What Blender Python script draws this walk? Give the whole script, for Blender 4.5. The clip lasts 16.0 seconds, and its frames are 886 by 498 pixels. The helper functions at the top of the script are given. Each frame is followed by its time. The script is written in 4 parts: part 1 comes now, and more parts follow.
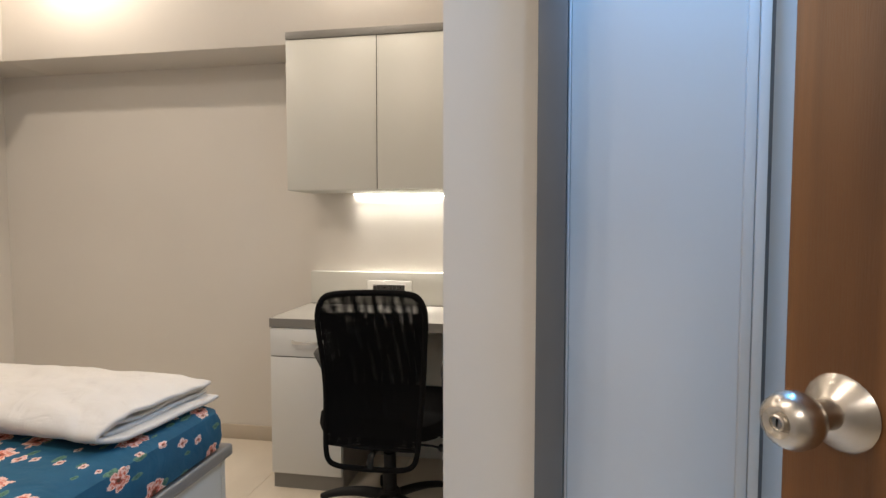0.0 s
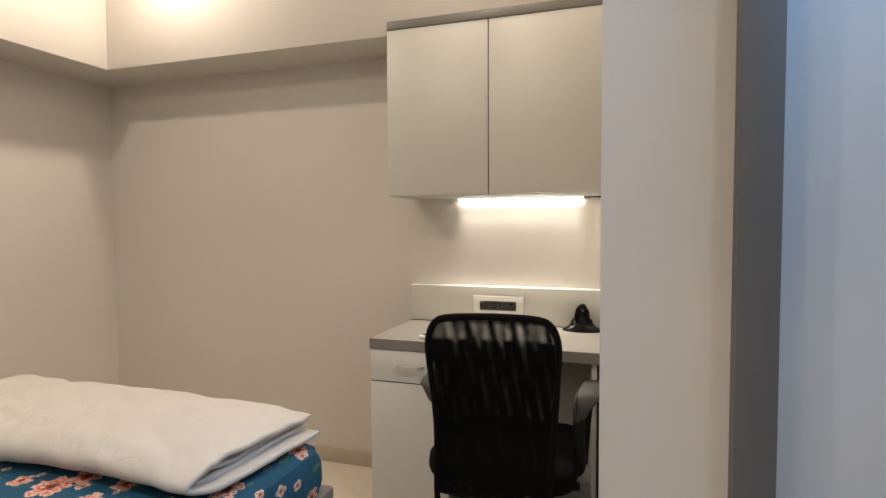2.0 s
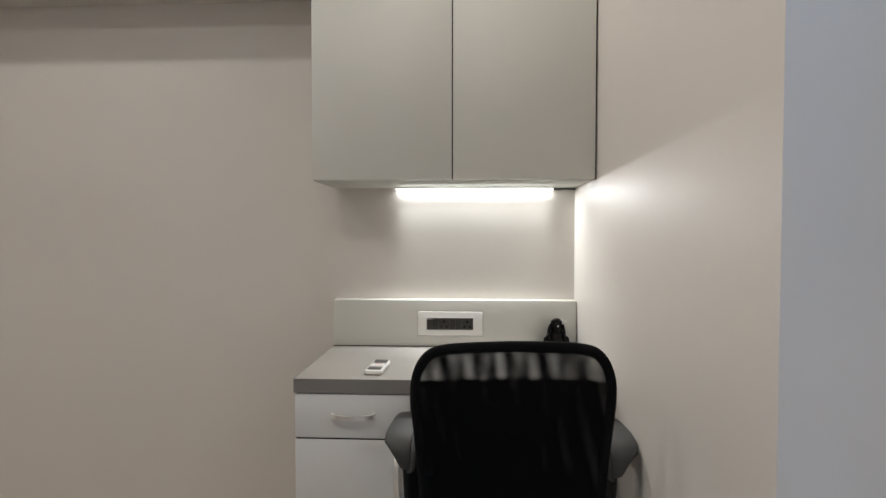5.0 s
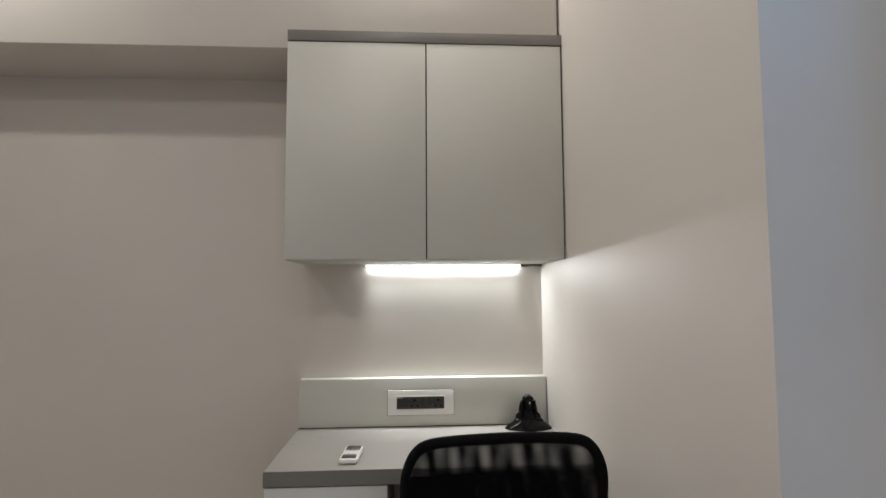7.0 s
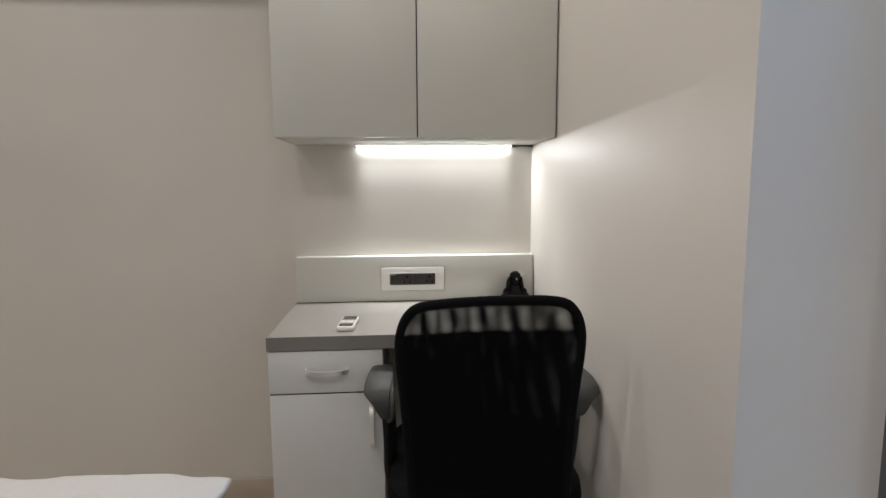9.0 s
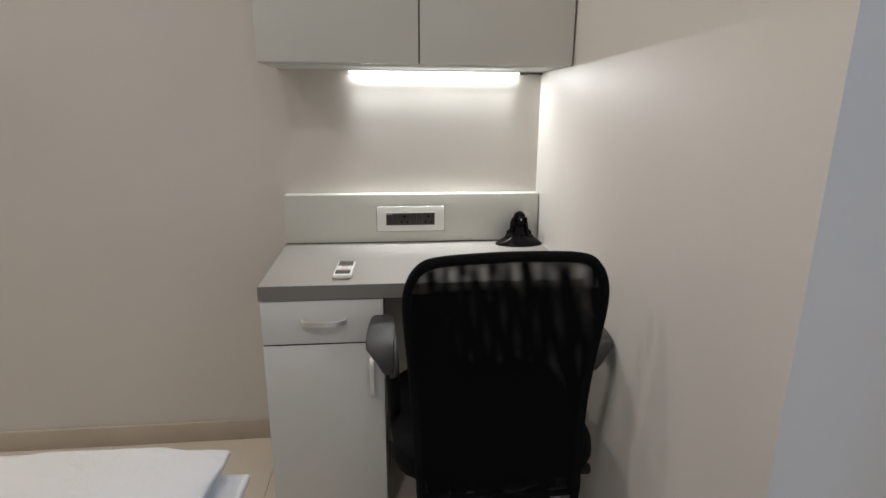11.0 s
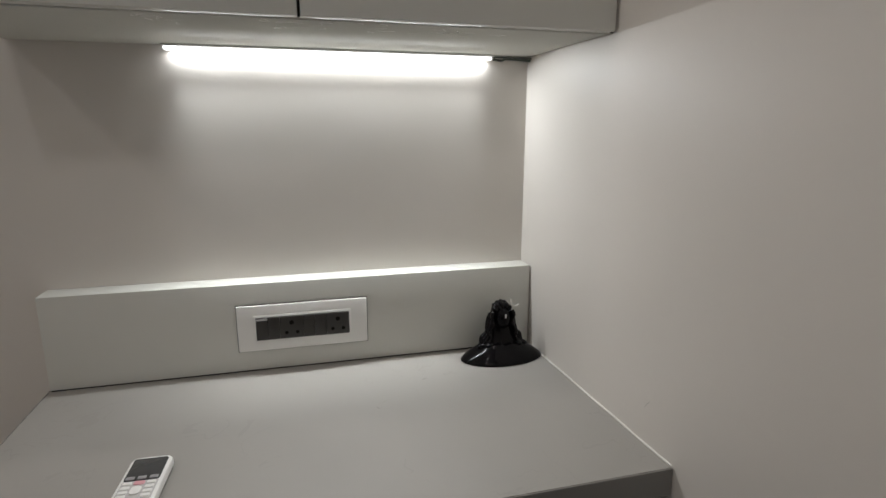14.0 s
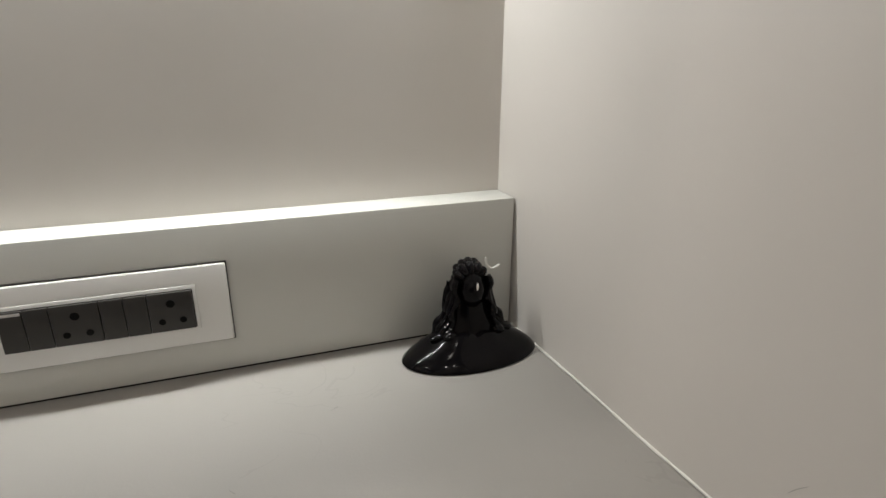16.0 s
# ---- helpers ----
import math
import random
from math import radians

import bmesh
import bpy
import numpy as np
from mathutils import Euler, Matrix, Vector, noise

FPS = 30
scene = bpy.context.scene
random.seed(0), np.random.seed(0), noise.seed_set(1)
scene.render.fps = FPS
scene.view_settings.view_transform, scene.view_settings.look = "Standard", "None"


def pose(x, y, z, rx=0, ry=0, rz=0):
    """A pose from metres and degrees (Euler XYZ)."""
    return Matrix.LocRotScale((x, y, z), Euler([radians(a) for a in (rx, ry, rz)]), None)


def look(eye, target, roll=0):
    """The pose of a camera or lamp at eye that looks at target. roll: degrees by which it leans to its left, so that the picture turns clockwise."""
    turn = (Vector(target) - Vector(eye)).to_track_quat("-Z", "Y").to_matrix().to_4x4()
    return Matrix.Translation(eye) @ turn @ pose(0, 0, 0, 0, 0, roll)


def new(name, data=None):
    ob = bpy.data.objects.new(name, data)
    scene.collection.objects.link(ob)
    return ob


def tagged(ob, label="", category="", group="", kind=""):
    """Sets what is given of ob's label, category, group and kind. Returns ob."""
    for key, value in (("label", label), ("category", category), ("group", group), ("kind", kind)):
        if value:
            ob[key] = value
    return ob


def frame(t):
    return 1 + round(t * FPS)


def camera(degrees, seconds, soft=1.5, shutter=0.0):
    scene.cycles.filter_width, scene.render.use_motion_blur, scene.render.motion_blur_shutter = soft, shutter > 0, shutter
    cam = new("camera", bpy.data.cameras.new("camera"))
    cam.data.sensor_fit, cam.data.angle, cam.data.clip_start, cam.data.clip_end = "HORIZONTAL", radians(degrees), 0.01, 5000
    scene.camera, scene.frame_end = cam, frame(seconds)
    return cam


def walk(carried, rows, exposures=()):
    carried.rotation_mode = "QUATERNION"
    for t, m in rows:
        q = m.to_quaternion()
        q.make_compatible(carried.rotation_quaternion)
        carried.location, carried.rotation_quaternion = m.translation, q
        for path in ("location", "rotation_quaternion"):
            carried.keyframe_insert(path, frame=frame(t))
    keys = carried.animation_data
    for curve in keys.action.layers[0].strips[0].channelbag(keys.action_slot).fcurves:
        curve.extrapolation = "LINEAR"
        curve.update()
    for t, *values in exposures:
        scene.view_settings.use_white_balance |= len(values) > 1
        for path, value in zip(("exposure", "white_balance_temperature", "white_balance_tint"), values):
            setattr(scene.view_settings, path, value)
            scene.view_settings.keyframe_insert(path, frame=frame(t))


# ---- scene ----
cam = camera(77.9, 16.0)
PATH = [
    (0, (0.297, -2.699, 1.186), (-0.047, -0.731, 1.082), 0.0),
    (0.5, (0.244, -2.679, 1.2), (-0.153, -0.722, 1.092), 0.0),
    (1, (0.151, -2.617, 1.181), (-0.305, -0.672, 1.085), 0.0),
    (1.5, (0.104, -2.552, 1.164), (-0.374, -0.611, 1.092), -0.1),
    (2, (0.086, -2.434, 1.21), (-0.538, -0.536, 1.117), -0.3),
    (2.5, (0.042, -2.31, 1.183), (-0.701, -0.455, 1.092), -0.3),
    (3, (-0.076, -2.203, 1.188), (-0.823, -0.35, 1.09), -0.2),
    (3.5, (-0.166, -2.134, 1.193), (-0.88, -0.268, 1.095), -0.2),
    (4, (-0.216, -2.081, 1.174), (-0.776, -0.163, 1.072), -0.2),
    (4.5, (-0.286, -2.006, 1.155), (-0.651, -0.042, 1.055), 0.0),
    (5, (-0.374, -1.98, 1.167), (-0.468, 0.017, 1.105), 0.0),
    (5.2, (-0.383, -1.98, 1.176), (-0.433, 0.019, 1.13), -0.4),
    (7.4, (-0.48, -1.993, 1.251), (-0.357, -0.003, 1.409), -0.2),
    (7.5, (-0.473, -2.008, 1.254), (-0.354, -0.017, 1.4), -0.3),
    (8, (-0.464, -2.015, 1.238), (-0.342, -0.018, 1.249), -0.3),
    (8.5, (-0.475, -2.019, 1.202), (-0.332, -0.028, 1.071), -0.5),
    (9, (-0.475, -2.014, 1.187), (-0.328, -0.034, 0.948), -0.3),
    (9.2, (-0.496, -2.014, 1.179), (-0.324, -0.04, 0.908), -0.1),
    (11.3, (-0.524, -1.824, 1.23), (-0.317, 0.094, 0.703), 0.4),
    (11.5, (-0.498, -1.779, 1.216), (-0.308, 0.145, 0.704), -0.2),
    (12, (-0.458, -1.633, 1.219), (-0.263, 0.304, 0.761), -0.1),
    (12.5, (-0.461, -1.522, 1.221), (-0.254, 0.418, 0.781), -0.0),
    (13, (-0.482, -1.352, 1.222), (-0.243, 0.585, 0.785), 0.0),
    (13.5, (-0.489, -1.19, 1.204), (-0.109, 0.727, 0.777), 0.1),
    (14, (-0.437, -1.03, 1.197), (0.063, 0.856, 0.758), 0.1),
    (14.5, (-0.378, -0.891, 1.171), (0.161, 0.984, 0.73), 0.4),
    (15, (-0.346, -0.76, 1.154), (0.218, 1.11, 0.726), 0.4),
    (15.5, (-0.314, -0.671, 1.123), (0.334, 1.152, 0.615), 0.3),
    (16, (-0.297, -0.616, 1.083), (0.356, 1.155, 0.422), 0.2),
]
EXPOSURES = [(0.0, 0.50, 7100, 12), (1.0, 0.31, 7600, 13), (1.5, 0.26, 7600, 13), (2.0, 0.30, 7400, 13), (3.0, 0.15, 6600, 11), (5.0, 0.07, 6150, 10), (7.5, -0.23, 6150, 10), (9.0, 0.04, 6150, 10), (12.0, -0.04, 6100, 10), (13.0, -0.25, 6100, 10), (13.5, -0.41, 6100, 10), (14.0, -0.63, 6050, 10), (14.5, -0.79, 6050, 10), (15.0, -0.84, 6100, 10), (15.5, -0.70, 6200, 10), (16.0, -0.56, 6250, 10)]
walk(cam, [(t, look(eye, target, roll)) for t, eye, target, roll in PATH], EXPOSURES)

# ---- world and lights ----
world = bpy.data.worlds.new("world")
world.use_nodes = True
scene.world = world
world.node_tree.nodes["Background"].inputs[0].default_value = (0.5, 0.6, 0.8, 1)
world.node_tree.nodes["Background"].inputs[1].default_value = 0.05

CEIL = 2.62
WARM = (1.0, 0.925, 0.83)
COOL = (0.10, 0.43, 1.0)


def ceiling_lamp(x, y, power, colour, size=0.11, spread=150):
    d = bpy.data.lights.new("downlight_lamp", "AREA")
    d.shape, d.size, d.energy, d.color, d.spread = "DISK", size, power, colour, radians(spread)
    ob = new("downlight_lamp", d)
    ob.matrix_world = pose(x, y, CEIL - 0.012)
    return ob


# First two cast the beam's pools of light; the rest are unseen, assumed.
DOWNLIGHTS = [(-1.95, -0.43, 6.0), (-0.37, -0.385, 4.4), (-1.95, -1.10, 6.5), (-0.62, -1.10, 1.6), (-1.05, -2.30, 8.5), (-0.50, -2.45, 4.0)]
for lx, ly, power in DOWNLIGHTS:
    ceiling_lamp(lx, ly, power, WARM, 0.12, 180)
# Unseen lamps, added for the blue and frontal light on wardrobe and pier.
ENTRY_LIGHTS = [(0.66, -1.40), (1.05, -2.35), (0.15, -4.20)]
ceiling_lamp(0.66, -1.40, 9.0, COOL, 0.2, 115)
ceiling_lamp(1.05, -2.35, 6.0, (0.62, 0.80, 1.0), 0.2, 180)
# Hall lamp, unseen; placed for the light through the doorway.
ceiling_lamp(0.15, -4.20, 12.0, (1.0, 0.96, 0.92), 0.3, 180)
LED_POWER = 3.0


def strip_lamp(y, power, spread, tilt):
    """One of two lamps added just below the strip to cast its light."""
    d = bpy.data.lights.new("strip_lamp", "AREA")
    d.shape, d.size, d.size_y, d.energy, d.color, d.spread = "RECTANGLE", 0.538, 0.003, power, (1.0, 1.0, 0.955), radians(spread)
    new("strip_lamp", d).matrix_world = pose(-0.355, y, 1.3145, tilt, 0, 0)


strip_lamp(-0.0014, 3.6, 180, -16)
# Narrow beam, added to brighten the top of the upstand.
strip_lamp(-0.0190, 0.44, 46, -1)


# ---- materials ----
def material(name, base, rough=0.5, metal=0.0, var=0.06, scale=6.0, bump=0.0, bump_scale=200.0, grain=(1, 1, 1), coat=0.0, rough_var=0.0):
    m = bpy.data.materials.new(name)
    m.use_nodes = True
    n, l = m.node_tree.nodes, m.node_tree.links
    b = n["Principled BSDF"]
    b.inputs["Roughness"].default_value, b.inputs["Metallic"].default_value = rough, metal
    b.inputs["Coat Weight"].default_value = coat
    tc = n.new("ShaderNodeTexCoord")
    mp = n.new("ShaderNodeMapping")
    mp.inputs["Scale"].default_value = grain
    l.new(tc.outputs["Object"], mp.inputs[0])
    big = n.new("ShaderNodeTexNoise")
    big.inputs["Scale"].default_value, big.inputs["Detail"].default_value = scale, 5
    l.new(mp.outputs[0], big.inputs["Vector"])
    ramp = n.new("ShaderNodeMapRange")
    ramp.inputs["From Min"].default_value, ramp.inputs["From Max"].default_value = 0.3, 0.7
    ramp.inputs["To Min"].default_value, ramp.inputs["To Max"].default_value = 1 - var, 1 + var
    l.new(big.outputs["Fac"], ramp.inputs["Value"])
    mul = n.new("ShaderNodeVectorMath")
    mul.operation = "SCALE"
    mul.inputs[0].default_value = base
    l.new(ramp.outputs[0], mul.inputs["Scale"])
    l.new(mul.outputs[0], b.inputs["Base Color"])
    if rough_var:
        rr = n.new("ShaderNodeMapRange")
        rr.inputs["From Min"].default_value, rr.inputs["From Max"].default_value = 0.3, 0.7
        rr.inputs["To Min"].default_value, rr.inputs["To Max"].default_value = rough - rough_var, rough + rough_var
        l.new(big.outputs["Fac"], rr.inputs["Value"])
        l.new(rr.outputs[0], b.inputs["Roughness"])
    if bump:
        fine = n.new("ShaderNodeTexNoise")
        fine.inputs["Scale"].default_value, fine.inputs["Detail"].default_value = bump_scale, 3
        l.new(mp.outputs[0], fine.inputs["Vector"])
        bp = n.new("ShaderNodeBump")
        bp.inputs["Strength"].default_value, bp.inputs["Distance"].default_value = bump, 0.002
        l.new(fine.outputs["Fac"], bp.inputs["Height"])
        l.new(bp.outputs[0], b.inputs["Normal"])
    return m


def wood_material():
    m = material("door_wood", (0.20, 0.085, 0.033), 0.42, 0, 0.25, 3.0, 0.25, 60.0, (9, 9, 0.6), rough_var=0.08)
    n, l = m.node_tree.nodes, m.node_tree.links
    tc, mp = n.new("ShaderNodeTexCoord"), n.new("ShaderNodeMapping")
    mp.inputs["Scale"].default_value = (9, 9, 0.45)
    w = n.new("ShaderNodeTexNoise")
    w.inputs["Scale"].default_value, w.inputs["Detail"].default_value, w.inputs["Distortion"].default_value = 2.0, 8, 0.6
    l.new(tc.outputs["Object"], mp.inputs[0])
    l.new(mp.outputs[0], w.inputs["Vector"])
    r = n.new("ShaderNodeValToRGB")
    r.color_ramp.elements[0].color, r.color_ramp.elements[1].color = (0.070, 0.027, 0.0085, 1), (0.215, 0.093, 0.030, 1)
    r.color_ramp.elements[0].position, r.color_ramp.elements[1].position = 0.3, 0.72
    l.new(w.outputs["Fac"], r.inputs[0])
    l.new(r.outputs[0], n["Principled BSDF"].inputs["Base Color"])
    return m


def mesh_material(hole, px=0.0050, pz=0.0068, turn=0.0):
    """Woven black net: a staggered lattice of small holes."""
    m = bpy.data.materials.new("black_mesh_fabric")
    m.use_nodes = True
    n, l = m.node_tree.nodes, m.node_tree.links
    b = n["Principled BSDF"]
    b.inputs["Base Color"].default_value, b.inputs["Roughness"].default_value = (0.003, 0.003, 0.0035, 1), 0.8
    b.inputs["Specular IOR Level"].default_value = 0.08
    tc = n.new("ShaderNodeTexCoord")

    def lattice(shift):
        mp = n.new("ShaderNodeMapping")
        mp.inputs["Scale"].default_value = (1 / px, 0.0, 1 / pz)
        mp.inputs["Location"].default_value, mp.inputs["Rotation"].default_value = (shift, 0, shift), (0, turn, 0)
        l.new(tc.outputs["Object"], mp.inputs[0])
        fr = n.new("ShaderNodeVectorMath")
        fr.operation = "FRACTION"
        l.new(mp.outputs[0], fr.inputs[0])
        sb = n.new("ShaderNodeVectorMath")
        sb.operation = "SUBTRACT"
        sb.inputs[1].default_value = (0.5, 0, 0.5)
        l.new(fr.outputs[0], sb.inputs[0])
        ab = n.new("ShaderNodeVectorMath")
        ab.operation = "LENGTH"
        l.new(sb.outputs[0], ab.inputs[0])
        return ab.outputs["Value"]

    mn = n.new("ShaderNodeMath")
    mn.operation = "MINIMUM"
    l.new(lattice(100.0), mn.inputs[0])
    l.new(lattice(100.5), mn.inputs[1])
    lt = n.new("ShaderNodeMath")
    lt.operation = "LESS_THAN"
    lt.inputs[1].default_value = hole
    l.new(mn.outputs[0], lt.inputs[0])
    tr = n.new("ShaderNodeBsdfTransparent")
    mix = n.new("ShaderNodeMixShader")
    l.new(lt.outputs[0], mix.inputs[0])
    l.new(b.outputs[0], mix.inputs[1])
    l.new(tr.outputs[0], mix.inputs[2])
    l.new(mix.outputs[0], n["Material Output"].inputs[0])
    return m


def emitter(name, colour, strength):
    m = bpy.data.materials.new(name)
    m.use_nodes = True
    b = m.node_tree.nodes["Principled BSDF"]
    b.inputs["Emission Color"].default_value, b.inputs["Emission Strength"].default_value = (*colour, 1), strength
    return m


WALL = material("cream_wall_paint", (0.66, 0.622, 0.575), 0.48, 0, 0.025, 1.3, 0.06, 90.0, rough_var=0.05)
n, l = WALL.node_tree.nodes, WALL.node_tree.links
swell, wavy = n.new("ShaderNodeTexNoise"), n.new("ShaderNodeBump")
swell.inputs["Scale"].default_value, swell.inputs["Detail"].default_value = 2.6, 2
wavy.inputs["Strength"].default_value, wavy.inputs["Distance"].default_value = 0.35, 0.012
l.new(n["Texture Coordinate"].outputs["Object"], swell.inputs["Vector"])
l.new(swell.outputs["Fac"], wavy.inputs["Height"])
l.new(wavy.outputs[0], n["Bump"].inputs["Normal"])
WALL_OUT = material("pale_wall_paint", (0.62, 0.60, 0.57), 0.5, 0, 0.03, 1.3, 0.12, 90.0)
CEILING = material("white_ceiling_paint", (0.80, 0.78, 0.74), 0.7, 0, 0.02, 1.5, 0.1, 80.0)
FLOOR = material("cream_tile", (0.69, 0.615, 0.515), 0.16, 0, 0.05, 3.0, 0.02, 40.0)
GROUT = material("tile_grout", (0.54, 0.48, 0.395), 0.8, 0, 0.08, 30.0)
SKIRT = material("beige_skirting_tile", (0.52, 0.45, 0.365), 0.3, 0, 0.06, 5.0)
LAM = material("off_white_laminate", (0.60, 0.595, 0.55), 0.38, 0, 0.02, 3.0, 0.05, 350.0, rough_var=0.04)
LAM_MATT = material("matt_carcass_laminate", (0.60, 0.595, 0.55), 0.8, 0, 0.03, 4.0, 0.05, 300.0)
LAM_MATT.node_tree.nodes["Principled BSDF"].inputs["Specular IOR Level"].default_value = 0.12
LAM_WHITE = material("white_laminate", (0.69, 0.69, 0.675), 0.36, 0, 0.02, 3.0, 0.05, 350.0, rough_var=0.04)
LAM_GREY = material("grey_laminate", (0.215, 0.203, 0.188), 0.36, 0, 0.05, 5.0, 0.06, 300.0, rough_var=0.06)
GREY_TRIM = LAM_GREY
# Lighter copy of the grey laminate; the light on top is in the colour.
WORKTOP = material("pale_grey_worktop", (0.30, 0.284, 0.26), 0.5, 0, 0.05, 4.0, 0.06, 300.0, rough_var=0.08)


def smudges(m, scale, amount):
    """Faint scuffed streaks, broken up by a coarser pattern."""
    n, l = m.node_tree.nodes, m.node_tree.links
    b = n["Principled BSDF"]
    base = b.inputs["Base Color"].links[0].from_socket
    line, patch = n.new("ShaderNodeTexNoise"), n.new("ShaderNodeTexNoise")
    line.inputs["Scale"].default_value, line.inputs["Detail"].default_value, line.inputs["Distortion"].default_value = scale, 2, 1.6
    patch.inputs["Scale"].default_value, patch.inputs["Detail"].default_value = scale * 0.6, 3
    tc = n["Texture Coordinate"]
    l.new(tc.outputs["Object"], line.inputs["Vector"])
    l.new(tc.outputs["Object"], patch.inputs["Vector"])
    near, keep, both, scale_up, out = [n.new("ShaderNodeMath") for _ in range(4)] + [n.new("ShaderNodeVectorMath")]
    near.operation, near.inputs[1].default_value, near.inputs[2].default_value = "COMPARE", 0.5, 0.008
    l.new(line.outputs["Fac"], near.inputs[0])
    keep.operation, keep.inputs[1].default_value = "GREATER_THAN", 0.58
    l.new(patch.outputs["Fac"], keep.inputs[0])
    both.operation = "MULTIPLY"
    l.new(near.outputs[0], both.inputs[0])
    l.new(keep.outputs[0], both.inputs[1])
    scale_up.operation, scale_up.inputs[1].default_value, scale_up.inputs[2].default_value = "MULTIPLY_ADD", -amount, 1.0
    l.new(both.outputs[0], scale_up.inputs[0])
    out.operation = "SCALE"
    l.new(base, out.inputs[0])
    l.new(scale_up.outputs[0], out.inputs["Scale"])
    l.new(out.outputs[0], b.inputs["Base Color"])


smudges(WORKTOP, 9.0, 0.05)
# Near-black colour that stands in for shade in gaps, slots and holes.
DARK = material("gap_shade", (0.008, 0.008, 0.008), 0.8)
WHITE_GLOSS = material("white_gloss_panel", (0.58, 0.59, 0.60), 0.22, 0, 0.015, 1.0)
POST = material("slate_grey_laminate", (0.115, 0.118, 0.125), 0.45, 0, 0.05, 4.0)
STEEL = material("brushed_steel", (0.55, 0.51, 0.46), 0.27, 1.0, 0.05, 20.0, 0.1, 220.0, (1, 1, 12))
CHROME = material("satin_nickel", (0.82, 0.80, 0.76), 0.40, 0.75, 0.03, 20.0)
BLACK_PLASTIC = material("black_plastic", (0.008, 0.008, 0.0085), 0.5, 0, 0.1, 20.0, 0.15, 400.0)
BLACK_PLASTIC.node_tree.nodes["Principled BSDF"].inputs["Specular IOR Level"].default_value = 0.25
GREY_PLASTIC = material("dark_grey_plastic", (0.045, 0.044, 0.043), 0.6, 0, 0.08, 20.0, 0.25, 500.0)
BLACK_CLOTH = material("black_upholstery", (0.0035, 0.0035, 0.004), 0.9, 0, 0.2, 60.0, 0.5, 700.0)
BLACK_CLOTH.node_tree.nodes["Principled BSDF"].inputs["Specular IOR Level"].default_value = 0.12
MESH = mesh_material(0.185)
MESH_TIGHT = mesh_material(0.150, 0.00455, 0.0068, 0.03)
MESH_INNER = mesh_material(0.262, 0.00455, 0.0068, 0.03)
STATUE = material("black_resin", (0.0035, 0.003, 0.0035), 0.11, 0, 0.1, 20.0, 0.05, 100.0)
STATUE.node_tree.nodes["Principled BSDF"].inputs["Specular IOR Level"].default_value = 0.16
IVORY = material("ivory", (0.75, 0.73, 0.68), 0.4)
WHITE_PLASTIC = material("white_plastic", (0.78, 0.77, 0.74), 0.3, 0, 0.02, 10.0)
MODULE = material("grey_switch_plastic", (0.033, 0.030, 0.027), 0.3, 0, 0.04, 30.0)
MODULE.node_tree.nodes["Principled BSDF"].inputs["Specular IOR Level"].default_value = 0.45
DARK.node_tree.nodes["Principled BSDF"].inputs["Specular IOR Level"].default_value = 0.05
SCREEN = material("dark_screen", (0.05, 0.05, 0.05), 0.15)
PINK = material("pink_rubber", (0.65, 0.33, 0.36), 0.5)
KEYPAD = material("pale_rubber_keys", (0.50, 0.48, 0.47), 0.5)
KEY_GREY = material("grey_rubber_keys", (0.28, 0.27, 0.27), 0.5)
LINEN = material("white_cotton", (0.60, 0.568, 0.53), 0.9, 0, 0.03, 5.0, 0.35, 500.0)
WOOD = wood_material()
LED = emitter("led_diffuser", (1.0, 0.97, 0.92), LED_POWER)
CABLE = material("dark_cable", (0.05, 0.06, 0.045), 0.5)


# ---- building helpers ----
def box_bm(lo, hi, bevel=0.0, segments=2, bm=None):
    out = bm or bmesh.new()
    r = bmesh.ops.create_cube(out, size=1.0)
    s = [hi[i] - lo[i] for i in range(3)]
    c = [(hi[i] + lo[i]) / 2 for i in range(3)]
    bmesh.ops.scale(out, vec=s, verts=r["verts"])
    bmesh.ops.translate(out, vec=c, verts=r["verts"])
    if bevel:
        edges = list({e for v in r["verts"] for e in v.link_edges})
        bmesh.ops.bevel(out, geom=edges, offset=bevel, segments=segments, affect="EDGES", profile=0.5)
    return out


def lathe_bm(profile, steps=32, bm=None, sx=1.0, sy=1.0, origin=(0, 0, 0)):
    """Turned shape about z from (radius, height) pairs."""
    out = bm or bmesh.new()
    rings = []
    for r, h in profile:
        if r < 1e-6:
            rings.append([out.verts.new((origin[0], origin[1], origin[2] + h))])
        else:
            rings.append([out.verts.new((origin[0] + sx * r * math.cos(2 * math.pi * i / steps), origin[1] + sy * r * math.sin(2 * math.pi * i / steps), origin[2] + h)) for i in range(steps)])
    for a, b in zip(rings, rings[1:]):
        for i in range(steps):
            j = (i + 1) % steps
            if len(a) == 1 and len(b) > 1:
                out.faces.new((a[0], b[j], b[i]))
            elif len(b) == 1 and len(a) > 1:
                out.faces.new((a[i], a[j], b[0]))
            elif len(a) > 1:
                out.faces.new((a[i], a[j], b[j], b[i]))
    return out


